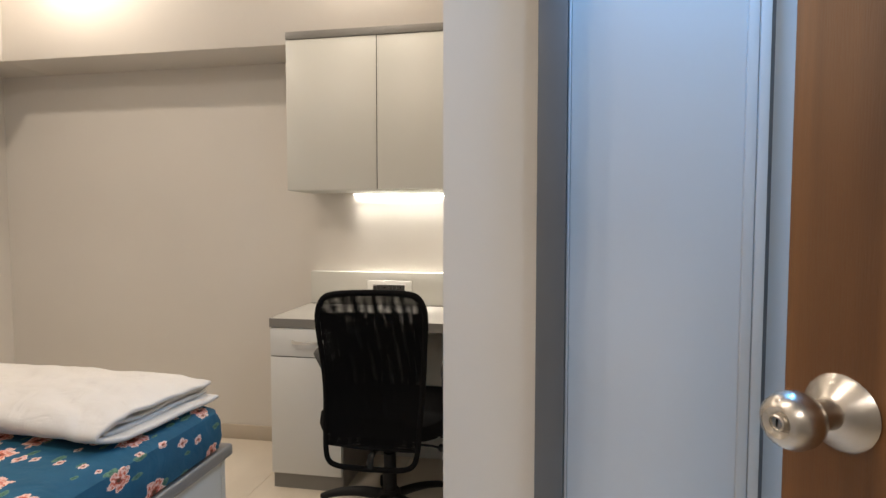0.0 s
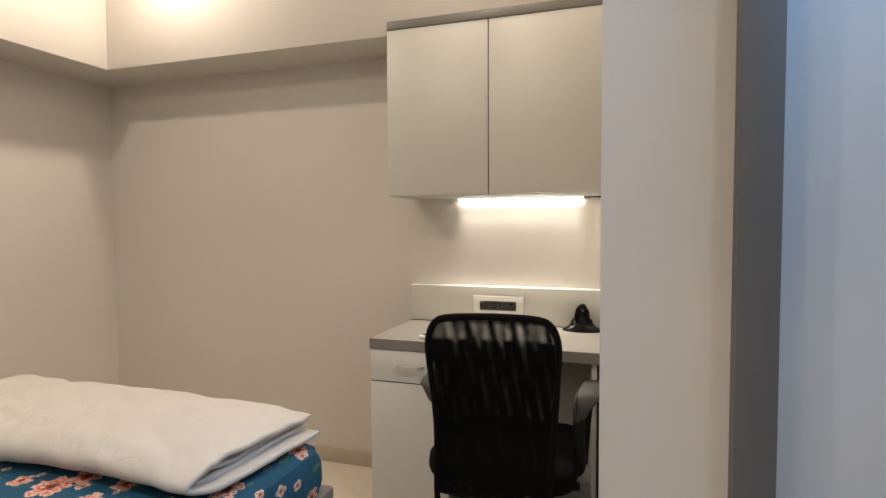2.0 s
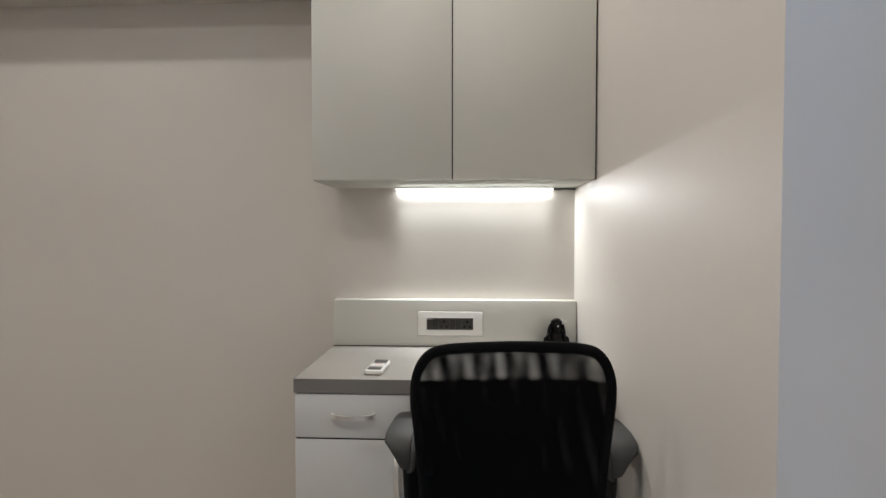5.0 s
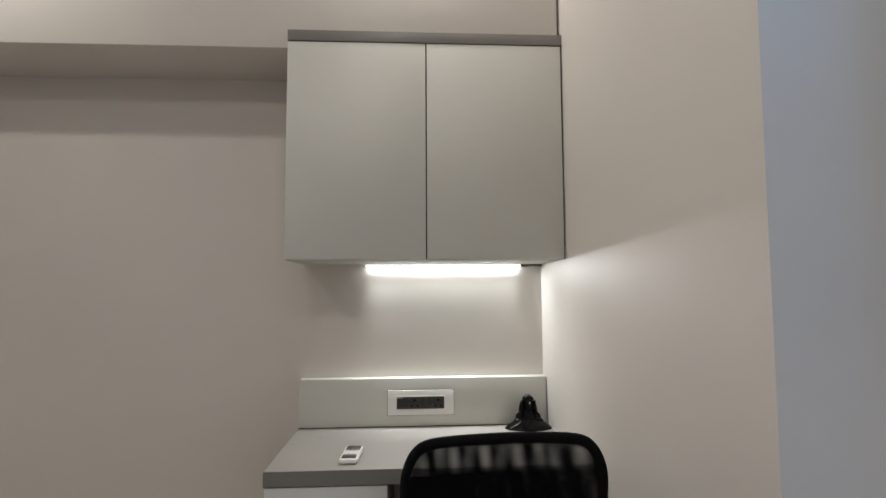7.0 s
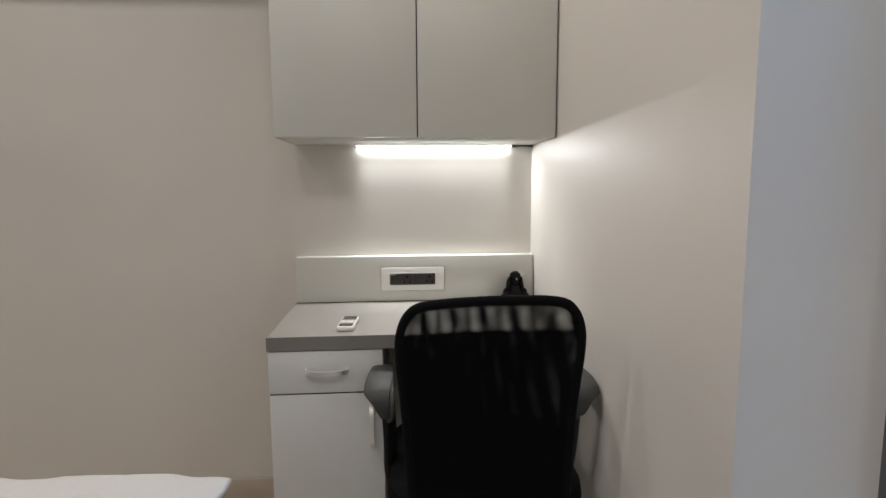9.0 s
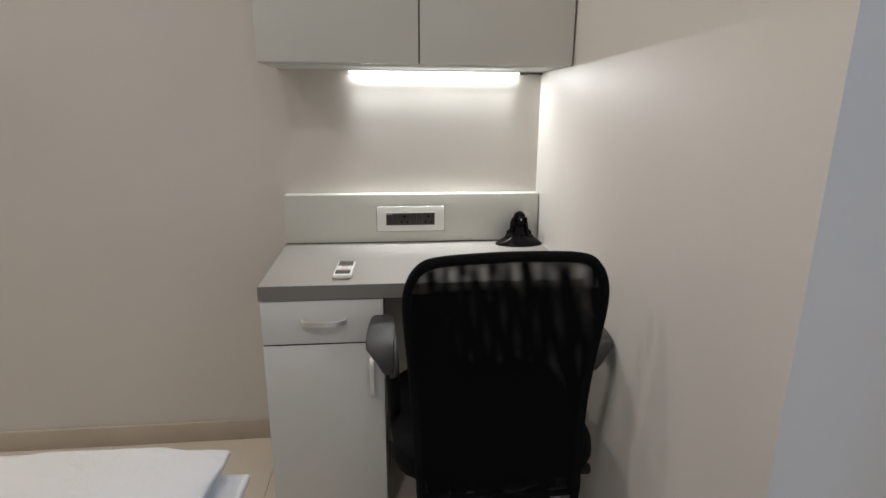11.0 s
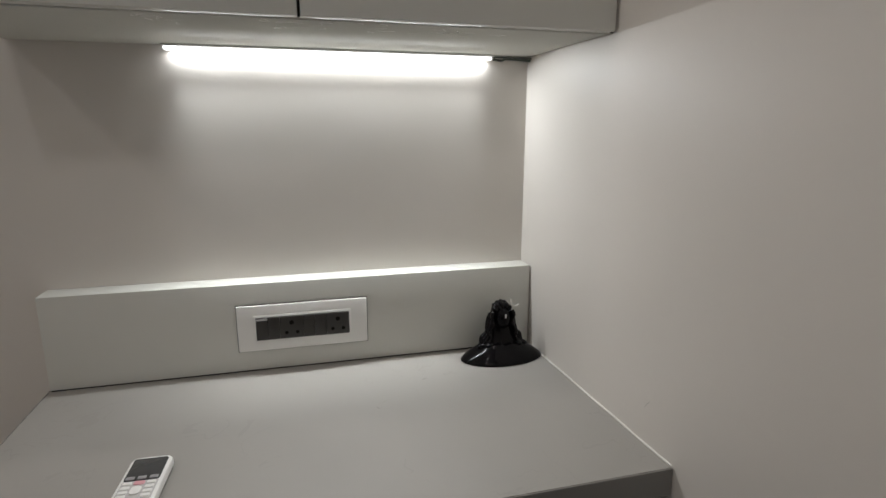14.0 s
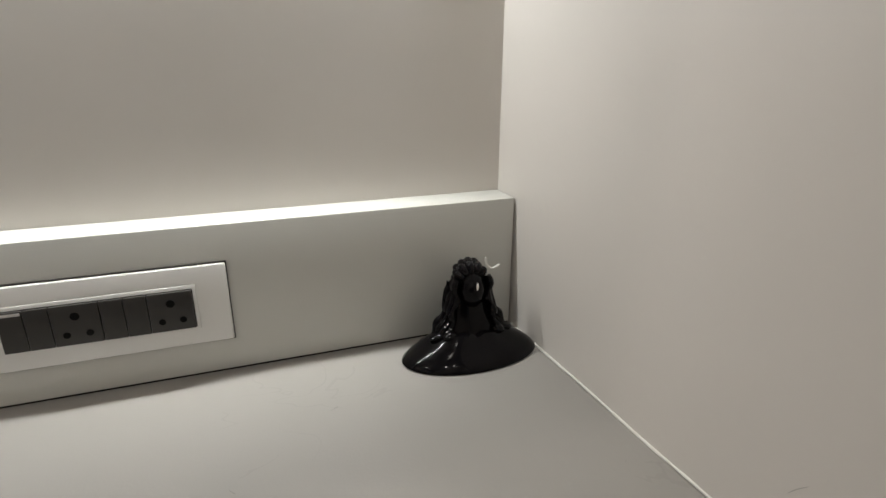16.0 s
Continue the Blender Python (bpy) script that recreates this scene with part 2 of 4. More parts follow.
def tube_bm(points, radius, sides=10, bm=None, flat=1.0, closed=False):
    """A tube along points; radius a number or one per point; flat squeezes it along its second axis."""
    out = bm or bmesh.new()
    pts = [Vector(p) for p in points]
    n = len(pts)
    rad = [radius] * n if isinstance(radius, (int, float)) else list(radius)
    rings = []
    side = None
    for i, p in enumerate(pts):
        if closed:
            d = (pts[(i + 1) % n] - pts[i - 1]).normalized()
        else:
            d = (pts[min(i + 1, n - 1)] - pts[max(i - 1, 0)]).normalized()
        if side is None:
            side = d.orthogonal().normalized() if abs(d.x) > 0.9 or abs(d.x) < 0.1 else d.cross(Vector((0, 0, 1))).normalized()
        side = (side - d * side.dot(d)).normalized()
        up = d.cross(side).normalized()
        rings.append([out.verts.new(p + rad[i] * (math.cos(2 * math.pi * k / sides) * side + flat * math.sin(2 * math.pi * k / sides) * up)) for k in range(sides)])
    pairs = list(zip(rings, rings[1:])) + ([(rings[-1], rings[0])] if closed else [])
    for a, b in pairs:
        for k in range(sides):
            j = (k + 1) % sides
            out.faces.new((a[k], a[j], b[j], b[k]))
    if not closed:
        out.faces.new(list(reversed(rings[0])))
        out.faces.new(rings[-1])
    return out


def smooth_path(points, steps=6, closed=False):
    """Catmull-Rom through the points."""
    pts = [Vector(p) for p in points]
    n = len(pts)
    out = []
    for i in range(n if closed else n - 1):
        if closed:
            a, b, c, d = pts[i - 1], pts[i], pts[(i + 1) % n], pts[(i + 2) % n]
        else:
            a, b, c, d = pts[max(i - 1, 0)], pts[i], pts[i + 1], pts[min(i + 2, n - 1)]
        for k in range(steps):
            t = k / steps
            out.append(0.5 * ((2 * b) + (c - a) * t + (2 * a - 5 * b + 4 * c - d) * t * t + (3 * b - a - 3 * c + d) * t ** 3))
    if not closed:
        out.append(pts[-1])
    return out


def extrude_bm(outline, depth, axis="y", bm=None):
    """A solid from a closed 2D outline, extruded along axis from 0 to depth."""
    out = bm or bmesh.new()

    def place(a, b, d):
        return {"x": (d, a, b), "y": (a, d, b), "z": (a, b, d)}[axis]

    f = [out.verts.new(place(a, b, 0)) for a, b in outline]
    g = [out.verts.new(place(a, b, depth)) for a, b in outline]
    out.faces.new(f)
    out.faces.new(list(reversed(g)))
    n = len(f)
    for i in range(n):
        j = (i + 1) % n
        out.faces.new((f[j], f[i], g[i], g[j]))
    return out


def finish(bm, name, mat, smooth=True):
    bmesh.ops.recalc_face_normals(bm, faces=bm.faces)
    me = bpy.data.meshes.new(name)
    bm.to_mesh(me)
    bm.free()
    mats = mat if isinstance(mat, (list, tuple)) else [mat]
    for one in mats:
        me.materials.append(one)
    if smooth:
        for p in me.polygons:
            p.use_smooth = True
        me.set_sharp_from_angle(angle=radians(38))
    return me


def part(name, bm, mat, parent, label="", m=None):
    ob = new(name, finish(bm, name, mat))
    ob.parent = parent
    if m is not None:
        ob.matrix_basis = m
    if label:
        ob["label"] = label
    return ob


def thing(name, label, category, m=None, group=""):
    ob = new(name)
    ob.empty_display_size = 0.05
    if m is not None:
        ob.matrix_basis = m
    return tagged(ob, label, category, group)


def solid(name, bm, mat, label, category, kind="", m=None, group=""):
    ob = new(name, finish(bm, name, mat))
    if m is not None:
        ob.matrix_basis = m
    return tagged(ob, label, category, group, kind)


def structure(name, lo, hi, mat, label, category="wall", bevel=0.0):
    return solid(name, box_bm(lo, hi, bevel), mat, label, category, "structure")


# ---- the room ----
XW, XE = -2.728, 1.62        # west and east walls
YS = -2.95                  # south wall
WX = 0.004                  # side wall beside the desk
PIER_Y, PIER_X = -1.231, 0.291
PIER_X0 = 0.041             # the side wall is a little out of square


def wall_x(y):
    """Face of the side wall, which runs a little out of square."""
    return WX + (PIER_X0 - WX) * y / PIER_Y


BEAM_Z, BEAM_Y, BEAM_X = 1.998, -0.280, -2.413
DOOR_X0, DOOR_X1, DOOR_H = 0.06, 0.90, 2.08

structure("floor", (XW - 0.15, -4.6, -0.12), (XE + 0.15, 0.15, -0.004), GROUT, "cream floor screed under the tiles", "floor")
structure("ceiling", (XW - 0.15, -4.6, CEIL), (XE + 0.15, 0.15, CEIL + 0.12), CEILING, "plain white painted ceiling", "ceiling")
structure("wall_north", (XW, 0.0, 0.0), (XE, 0.15, CEIL), WALL, "cream painted wall behind the desk")
structure("wall_west", (XW - 0.15, -4.6, 0.0), (XW, 0.15, CEIL), WALL, "cream painted wall at the head of the bed")
solid("wall_desk_side", extrude_bm([(WX, 0.0), (PIER_X0, PIER_Y), (PIER_X, PIER_Y), (PIER_X, 0.0)], CEIL, "z"), WALL, "cream painted pier wall beside the desk", "wall", "structure")
structure("wall_east", (XE, -4.6, 0.0), (XE + 0.15, 0.15, CEIL), WALL_OUT, "pale painted wall of the entrance passage")
structure("beam_north", (BEAM_X, BEAM_Y, BEAM_Z), (WX, 0.0, CEIL), WALL, "cream painted ceiling beam over the desk wall", "beam", 0.003)
structure("beam_west", (XW, YS, BEAM_Z), (BEAM_X, 0.0, CEIL), WALL, "cream painted ceiling beam over the bed head", "beam", 0.003)
structure("wall_south_west", (XW, YS - 0.12, 0.0), (DOOR_X0, YS, CEIL), WALL, "cream painted wall beside the entrance door")
structure("wall_south_east", (DOOR_X1, YS - 0.12, 0.0), (XE, YS, CEIL), WALL, "cream painted wall beside the door hinges")
structure("wall_over_door", (DOOR_X0, YS - 0.12, DOOR_H), (DOOR_X1, YS, CEIL), WALL, "cream painted wall over the door")
structure("wall_hall", (XW, -4.6, 0.0), (XE, -4.45, CEIL), WALL_OUT, "pale painted wall of the hall outside")
structure("baseboard", (XW, -0.012, 0.0), (-0.86, 0.0, 0.078), SKIRT, "beige tile skirting along the desk wall", "skirting", 0.002)
structure("baseboard_west", (XW, YS, 0.0), (XW + 0.012, -0.012, 0.078), SKIRT, "beige tile skirting at the bed head", "skirting", 0.002)
solid("baseboard_side", extrude_bm([(wall_x(-0.02) + 0.002, -0.02), (wall_x(-0.02) - 0.010, -0.02), (wall_x(-1.229) - 0.010, -1.229), (wall_x(-1.229) + 0.002, -1.229)], 0.078, "z"), SKIRT, "beige tile skirting beside the desk", "skirting", "structure")

# recessed ceiling lights; the fixtures are out of view and assumed
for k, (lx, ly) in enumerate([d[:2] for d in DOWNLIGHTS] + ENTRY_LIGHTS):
    lamp = thing("ceiling_light", "round white recessed ceiling downlight, assumed out of view", "downlight", pose(lx, ly, CEIL), "ceiling lights")
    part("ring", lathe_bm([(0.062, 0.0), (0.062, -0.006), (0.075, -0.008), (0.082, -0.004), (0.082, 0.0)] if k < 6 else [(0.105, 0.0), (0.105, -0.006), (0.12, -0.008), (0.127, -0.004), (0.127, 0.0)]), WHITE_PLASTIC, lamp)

# ---- wardrobe in the entrance passage ----
wardrobe = thing("wardrobe", "built-in wardrobe with white gloss sliding doors and slate post", "wardrobe", pose(0, 0, 0))
part("post", box_bm((PIER_X, -1.283, 0.0), (0.364, -0.65, CEIL), 0.002), POST, wardrobe, "dark slate grey upright post")
part("back_panel", box_bm((0.367, -0.67, 0.0), (XE, -0.65, CEIL)), LAM, wardrobe)
part("top_track", box_bm((0.367, -1.27, CEIL - 0.06), (XE, -1.12, CEIL)), POST, wardrobe)
part("bottom_track", box_bm((0.367, -1.27, 0.0), (XE, -1.12, 0.012)), POST, wardrobe)


def sliding_door(x0, x1, y, wide):
    door = part("sliding_door", box_bm((x0 + 0.01, y, 0.014), (x1 - 0.01, y + 0.018, CEIL - 0.062)), WHITE_GLOSS, wardrobe, "white gloss sliding door")
    for a, b in ((x0, x0 + 0.008), (x1 - wide, x1 - wide / 2 - 0.001), (x1 - wide / 2 + 0.001, x1)):
        part("stile", box_bm((a, y - 0.010, 0.013), (b, y + 0.024, CEIL - 0.061), 0.003), WHITE_GLOSS, door)
    return door


sliding_door(0.369, 0.857, -1.20, 0.054)
sliding_door(0.846, XE - 0.002, -1.150, 0.05)
# Dark strip painting the shade in the gap between the sliding doors.
part("door_gap_shade", box_bm((0.8575, -1.196, 0.014), (0.870, -1.165, CEIL - 0.062)), POST, wardrobe)

# ---- entrance door ----
door_frame = tagged(thing("door_frame", "white painted wooden door frame", "door frame"), kind="structure")
for a, b in ((DOOR_X0, DOOR_X0 + 0.035), (DOOR_X1 - 0.035, DOOR_X1)):
    part("jamb", box_bm((a, YS - 0.13, 0.0), (b, YS + 0.01, DOOR_H), 0.003), WHITE_PLASTIC, door_frame)
part("lintel", box_bm((DOOR_X0, YS - 0.13, DOOR_H - 0.035), (DOOR_X1, YS + 0.01, DOOR_H), 0.003), WHITE_PLASTIC, door_frame)

DOOR_EDGE = (0.5225, -2.150)
DOOR_TURN = -61.0
entry = tagged(thing("door_1", "open brown wood veneer door with a steel knob", "door", pose(DOOR_EDGE[0], DOOR_EDGE[1], 0.0, 0, 0, DOOR_TURN)), kind="structure")
part("leaf", box_bm((0.0, 0.0, 0.008), (0.80, 0.035, 2.035), 0.002), WOOD, entry)
knob = part("knob", lathe_bm([(0, 0.0), (0.0322, 0.0), (0.0326, 0.0012), (0.0300, 0.0044), (0.0172, 0.0120), (0.0145, 0.0145), (0.0128, 0.0150), (0.0122, 0.020), (0.0122, 0.033), (0.0150, 0.0365), (0.0200, 0.041), (0.0235, 0.050), (0.0238, 0.059), (0.0205, 0.067), (0.0150, 0.0715), (0.0125, 0.0725), (0.0095, 0.0712), (0.0078, 0.0702), (0.0, 0.0700)], 40), STEEL, entry, "brushed steel door knob", pose(0.0525, 0.0, 1.025, 90, 0, 0))
part("keyway", lathe_bm([(0, 0.0690), (0.0066, 0.0690), (0.0066, 0.0722), (0.0054, 0.0730), (0.0050, 0.0718), (0, 0.0716)], 24), STEEL, knob)
# The slot is a near-black bar, with its shade in the colour.
part("key_slot", box_bm((-0.0006, -0.0030, 0.0714), (0.0006, 0.0030, 0.0722)), DARK, knob)
part("latch_plate", box_bm((-0.0015, 0.006, 0.993), (0.001, 0.029, 1.063)), STEEL, entry)

# ---- upper cabinet ----
CX0, CX1, CY, CZ0, CZ1 = -0.857, 0.0090, -0.30, 1.327, 2.048
cab = thing("wall_cabinet", "off-white laminate wall cabinet with two doors and grey top trim", "cabinet", pose(0, 0, 0))
part("body", box_bm((CX0, -0.281, CZ0 - 0.002), (WX - 0.0005, -0.001, BEAM_Z - 0.003), 0.001), LAM_MATT, cab)
part("top_trim", box_bm((CX0, CY - 0.002, 2.014), (0.0115, BEAM_Y - 0.001, CZ1), 0.001), GREY_TRIM, cab, "dark grey laminate trim")
xm = -0.4245
part("door", box_bm((CX0, CY, CZ0), (xm - 0.0018, -0.2825, 2.011), 0.0012), LAM, cab)
part("door", box_bm((xm + 0.0018, CY, CZ0), (CX1 - 0.002, -0.2825, 2.011), 0.0012), LAM, cab)
# The seam is filled with a dark strip in place of its shade.
part("seam_shadow", box_bm((xm - 0.0016, -0.2992, CZ0 + 0.001), (xm + 0.0016, -0.2815, 2.010)), DARK, cab, "dark strip painting the shade between the doors")
# Dark strip standing in for the shadow between cabinet and wall.
part("wall_gap_shade", box_bm((CX1 - 0.001, -0.287, CZ0), (0.0115, -0.283, 2.011)), DARK, cab)

# light strip under the cabinet
led = thing("led_strip_light", "slim lit LED strip light under the cabinet", "strip light", pose(0, 0, 0))
part("channel", box_bm((-0.636, -0.024, 1.3212), (-0.074, -0.002, 1.3248)), WHITE_PLASTIC, led)
part("diffuser", box_bm((-0.634, -0.022, 1.3160), (-0.076, -0.004, 1.3208), 0.002), LED, led)
part("lead", tube_bm(smooth_path([(-0.074, -0.010, 1.319), (-0.055, -0.013, 1.3165), (-0.04, -0.009, 1.320), (0.004, -0.012, 1.3175)], 5), 0.0022, 6), CABLE, led, "thin dark cable")
part("lead", tube_bm(smooth_path([(-0.074, -0.014, 1.321), (-0.06, -0.020, 1.321), (-0.02, -0.015, 1.3215), (0.004, -0.017, 1.321)], 5), 0.0018, 6), CABLE, led)

# ---- desk ----
DX0, DY, DZ = -0.859, -0.491, 0.76

def desk_slab():
    """The worktop, scribed to the side wall."""
    bm = extrude_bm([(DX0, DY), (wall_x(DY) - 0.0012, DY), (wall_x(-0.002) - 0.0012, -0.002), (DX0, -0.002)], 0.039, "z")
    bmesh.ops.translate(bm, vec=(0, 0, DZ - 0.039), verts=bm.verts)
    bmesh.ops.bevel(bm, geom=list(bm.edges), offset=0.0012, segments=2, affect="EDGES")
    return bm


desk_top = solid("worktop", desk_slab(), WORKTOP, "grey laminate worktop of the desk on a drawer pedestal", "worktop")
upstand = solid("desk_upstand", box_bm((DX0 + 0.003, -0.048, DZ + 0.0025), (WX - 0.001, -0.001, 0.925), 0.001), LAM, "off-white laminate upstand along the back of the desktop", "upstand")
# Edge strips keep the darker grey, which puts their shade into the colour.
part("shaded_edge", box_bm((DX0, DY - 0.0012, DZ - 0.0392), (wall_x(DY) - 0.0014, DY - 0.0001, DZ - 0.0004)), LAM_GREY, desk_top, "grey edge strip, darkened for shade")
part("shaded_edge", box_bm((DX0 - 0.0012, DY, DZ - 0.0392), (DX0 - 0.0001, -0.003, DZ - 0.0004)), LAM_GREY, desk_top, "grey edge strip, darkened for shade")
part("sealant", tube_bm(smooth_path([(wall_x(y) - 0.0006, y, DZ + 0.0005 + 0.0005 * math.sin(y * 47)) for y in (DY + 0.003, -0.42, -0.36, -0.30, -0.22, -0.14, -0.052)], 4), [0.0011 + 0.0006 * abs(math.sin(k * 1.9)) for k in range(25)], 8), IVORY, desk_top, "white sealant bead")
# The shadow line under the upstand is a solid dark strip.
part("upstand_gap_shade", box_bm((DX0 + 0.004, -0.046, DZ), (WX - 0.002, -0.003, DZ + 0.0024)), DARK, upstand)
pedestal = thing("drawer_pedestal", "off-white laminate pedestal with one drawer and one door", "cabinet", pose(0, 0, 0))
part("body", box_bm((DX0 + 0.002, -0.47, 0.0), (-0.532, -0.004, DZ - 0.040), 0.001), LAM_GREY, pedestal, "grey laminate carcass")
drawer = part("drawer", box_bm((DX0 + 0.002, -0.489, 0.5945), (-0.536, -0.4705, 0.717), 0.0012), LAM_WHITE, pedestal)
cup = part("door", box_bm((DX0 + 0.002, -0.489, 0.072), (-0.536, -0.4705, 0.5905), 0.0012), LAM_WHITE, pedestal)
# Gap filled nearly flush with a dark strip that paints its shade.
part("drawer_gap_shade", box_bm((DX0 + 0.004, -0.4876, 0.5907), (-0.538, -0.4706, 0.5943)), DARK, pedestal)
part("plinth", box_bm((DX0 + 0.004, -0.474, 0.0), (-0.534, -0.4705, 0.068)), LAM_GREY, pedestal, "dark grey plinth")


def bow_handle(length):
    bm = bmesh.new()
    pts = [(-length / 2, 0, 0), (-length / 2 + 0.002, -0.014, 0), (-length * 0.30, -0.026, 0), (0, -0.031, 0), (length * 0.30, -0.026, 0), (length / 2 - 0.002, -0.014, 0), (length / 2, 0, 0)]
    path = smooth_path(pts, 5)
    rings = []
    for i, p in enumerate(path):
        d = (path[min(i + 1, len(path) - 1)] - path[max(i - 1, 0)]).normalized()
        nrm = Vector((-d.y, d.x, 0))
        rings.append([bm.verts.new(p + nrm * a + Vector((0, 0, b))) for a, b in ((0.0028, 0.0062), (0.0028, -0.0062), (-0.0028, -0.0062), (-0.0028, 0.0062))])
    for a, b in zip(rings, rings[1:]):
        for k in range(4):
            bm.faces.new((a[k], a[(k + 1) % 4], b[(k + 1) % 4], b[k]))
    bm.faces.new(rings[0])
    bm.faces.new(list(reversed(rings[-1])))
    return bm


part("handle", bow_handle(0.115), CHROME, drawer, "satin nickel bow handle", pose(-0.693, -0.489, 0.660))
part("handle", bow_handle(0.115), CHROME, cup, "satin nickel bow handle", pose(-0.570, -0.489, 0.496, 0, 90, 0))
solid("desk_side_panel", box_bm((-0.015, -0.470, 0.0), (0.0035, -0.078, DZ - 0.040), 0.001), LAM_WHITE, "white laminate panel under the desktop against the wall", "panel")
modesty = solid("modesty_panel", box_bm((-0.531, -0.075, 0.0), (-0.016, -0.055, DZ - 0.040)), LAM, "off-white laminate panel under the desktop", "panel")

# ---- socket plate ----
SY = -0.048
plate = thing("socket_plate", "white switch and socket plate with grey modules", "socket", pose(-0.4395, SY, 0.8430))
fr = bmesh.new()
box_bm((-0.1147, -0.006, -0.0428), (0.1147, 0.0, 0.0428), 0.002, 2, fr)
part("cover", fr, WHITE_PLASTIC, plate)
# Slightly larger dark sheet draws the shadow line around the cover.
part("plate_outline_shade", box_bm((-0.1157, -0.0026, -0.0438), (0.1157, -0.0002, 0.0438)), MODULE, plate, "thin dark rim painting the plate's shadow line")
part("inner_frame", box_bm((-0.0865, -0.0085, -0.0245), (0.0845, -0.0062, 0.0245), 0.001), WHITE_PLASTIC, plate)
part("backing", box_bm((-0.0828, -0.0092, -0.0208), (0.0812, -0.0084, 0.0208)), DARK, plate)
u = 0.0204
x = -0.0825
for w, kind in ((1, "s"), (1, "b"), (2, "o"), (1, "s"), (1, "s"), (2, "o")):
    mod = part({"s": "switch", "b": "blank", "o": "socket"}[kind], box_bm((x + 0.0002, -0.0125, -0.0205), (x + w * u - 0.0002, -0.0088, 0.0205), 0.0008), MODULE, plate)
    cx = x + w * u / 2
    if kind == "o":
        for hx, hz, hr in ((0, 0.009, 0.0040), (-0.0095, -0.0095, 0.0032), (0.0095, -0.0095, 0.0032)):
            # Each hole is a near-black disc on the face; its shade is painted.
            part("hole", lathe_bm([(0, 0.0), (hr, 0.0), (hr, 0.0004), (0, 0.0004)], 16), DARK, mod, "", pose(cx + hx, -0.0126, hz, 90, 0, 0))
    if kind == "s" and x < -0.08:
        part("indicator", box_bm((cx - 0.0095, -0.0132, 0.0165), (cx + 0.0095, -0.0126, 0.0190)), KEYPAD, mod)
    x += w * u

# ---- remote control ----
remote = thing("remote_control", "white air conditioner remote control lying on the desktop", "remote control", pose(-0.642, -0.380, DZ, 0, 0, -3.0))
def rounded(w, h, r, n=6):
    pts = []
    for cx, cy, a0 in ((w - r, h - r, 0), (-w + r, h - r, 90), (-w + r, -h + r, 180), (w - r, -h + r, 270)):
        for k in range(n + 1):
            a = radians(a0 + 90 * k / n)
            pts.append((cx + r * math.cos(a), cy + r * math.sin(a)))
    return pts


def slab_bm(w, h, r, z0, z1, soft=0.003):
    bm = bmesh.new()
    levels = [(soft, z0), (0.0, z0 + soft), (0.0, z1 - soft), (soft * 0.3, z1 - soft * 0.3), (soft, z1)]
    rings = [[bm.verts.new((px, py, z)) for px, py in rounded(w - s, h - s, max(r - s, 0.001))] for s, z in levels]
    for a, b in zip(rings, rings[1:]):
        for k in range(len(a)):
            j = (k + 1) % len(a)
            bm.faces.new((a[k], a[j], b[j], b[k]))
    bm.faces.new(list(reversed(rings[0])))
    bm.faces.new(rings[-1])
    return bm


part("case", slab_bm(0.0255, 0.068, 0.011, 0.0, 0.0145, 0.0045), WHITE_PLASTIC, remote)
part("display", slab_bm(0.0205, 0.0240, 0.004, 0.0135, 0.0151, 0.0004), SCREEN, remote, "dark display", pose(0, 0.0375, 0))
part("lower_cover", slab_bm(0.0200, 0.0170, 0.003, 0.0135, 0.0151, 0.0004), SCREEN, remote, "dark lower cover", pose(0, -0.0415, 0))
part("keypad", slab_bm(0.0205, 0.0195, 0.003, 0.0135, 0.0149, 0.0004), KEYPAD, remote, "pale keypad", pose(0, -0.0050, 0))
for k in range(3):
    part("button", slab_bm(0.0050, 0.0030, 0.0015, 0.0140, 0.0161, 0.0006), KEY_GREY, remote, "", pose(-0.0135 + 0.0135 * k, 0.0190, 0))
for row, y in enumerate((0.0085, 0.0000, -0.0085, -0.0165)):
    for k in (-1, 1):
        part("button", slab_bm(0.0052, 0.0028, 0.0015, 0.0140, 0.0161, 0.0006), WHITE_PLASTIC, remote, "", pose(0.0135 * k, y, 0))
part("button", slab_bm(0.0062, 0.0034, 0.0018, 0.0140, 0.0163, 0.0006), PINK, remote, "small pink button", pose(0, 0.0085, 0))
part("button", slab_bm(0.0062, 0.0075, 0.0045, 0.0140, 0.0167, 0.0008), WHITE_PLASTIC, remote, "", pose(0, -0.0065, 0))

# ---- bust ----
bust = bmesh.new()


def blob(bm, c, r, turn=0.0):
    out = bmesh.ops.create_uvsphere(bm, u_segments=14, v_segments=10, radius=1.0)
    bmesh.ops.scale(bm, vec=r, verts=out["verts"])
    bmesh.ops.rotate(bm, cent=(0, 0, 0), matrix=Matrix.Rotation(turn, 3, "Y"), verts=out["verts"])
    bmesh.ops.translate(bm, vec=c, verts=out["verts"])
    return out["verts"]


lathe_bm([(0.0, 0.0), (0.0735, 0.0), (0.0755, 0.0015), (0.0750, 0.003), (0.069, 0.009), (0.060, 0.016), (0.050, 0.022), (0.042, 0.027), (0.036, 0.032), (0.0, 0.034)], 56, bust, 1.075, 0.60)
for v in bust.verts:
    away = math.hypot(v.co.x, v.co.y / 0.6)
    if v.co.z > 0.004:
        v.co.z += 0.0034 * math.sin(5 * math.atan2(v.co.y, v.co.x) + 0.7) * max(0.0, 1 - away / 0.082)
base_count = len(bust.verts)
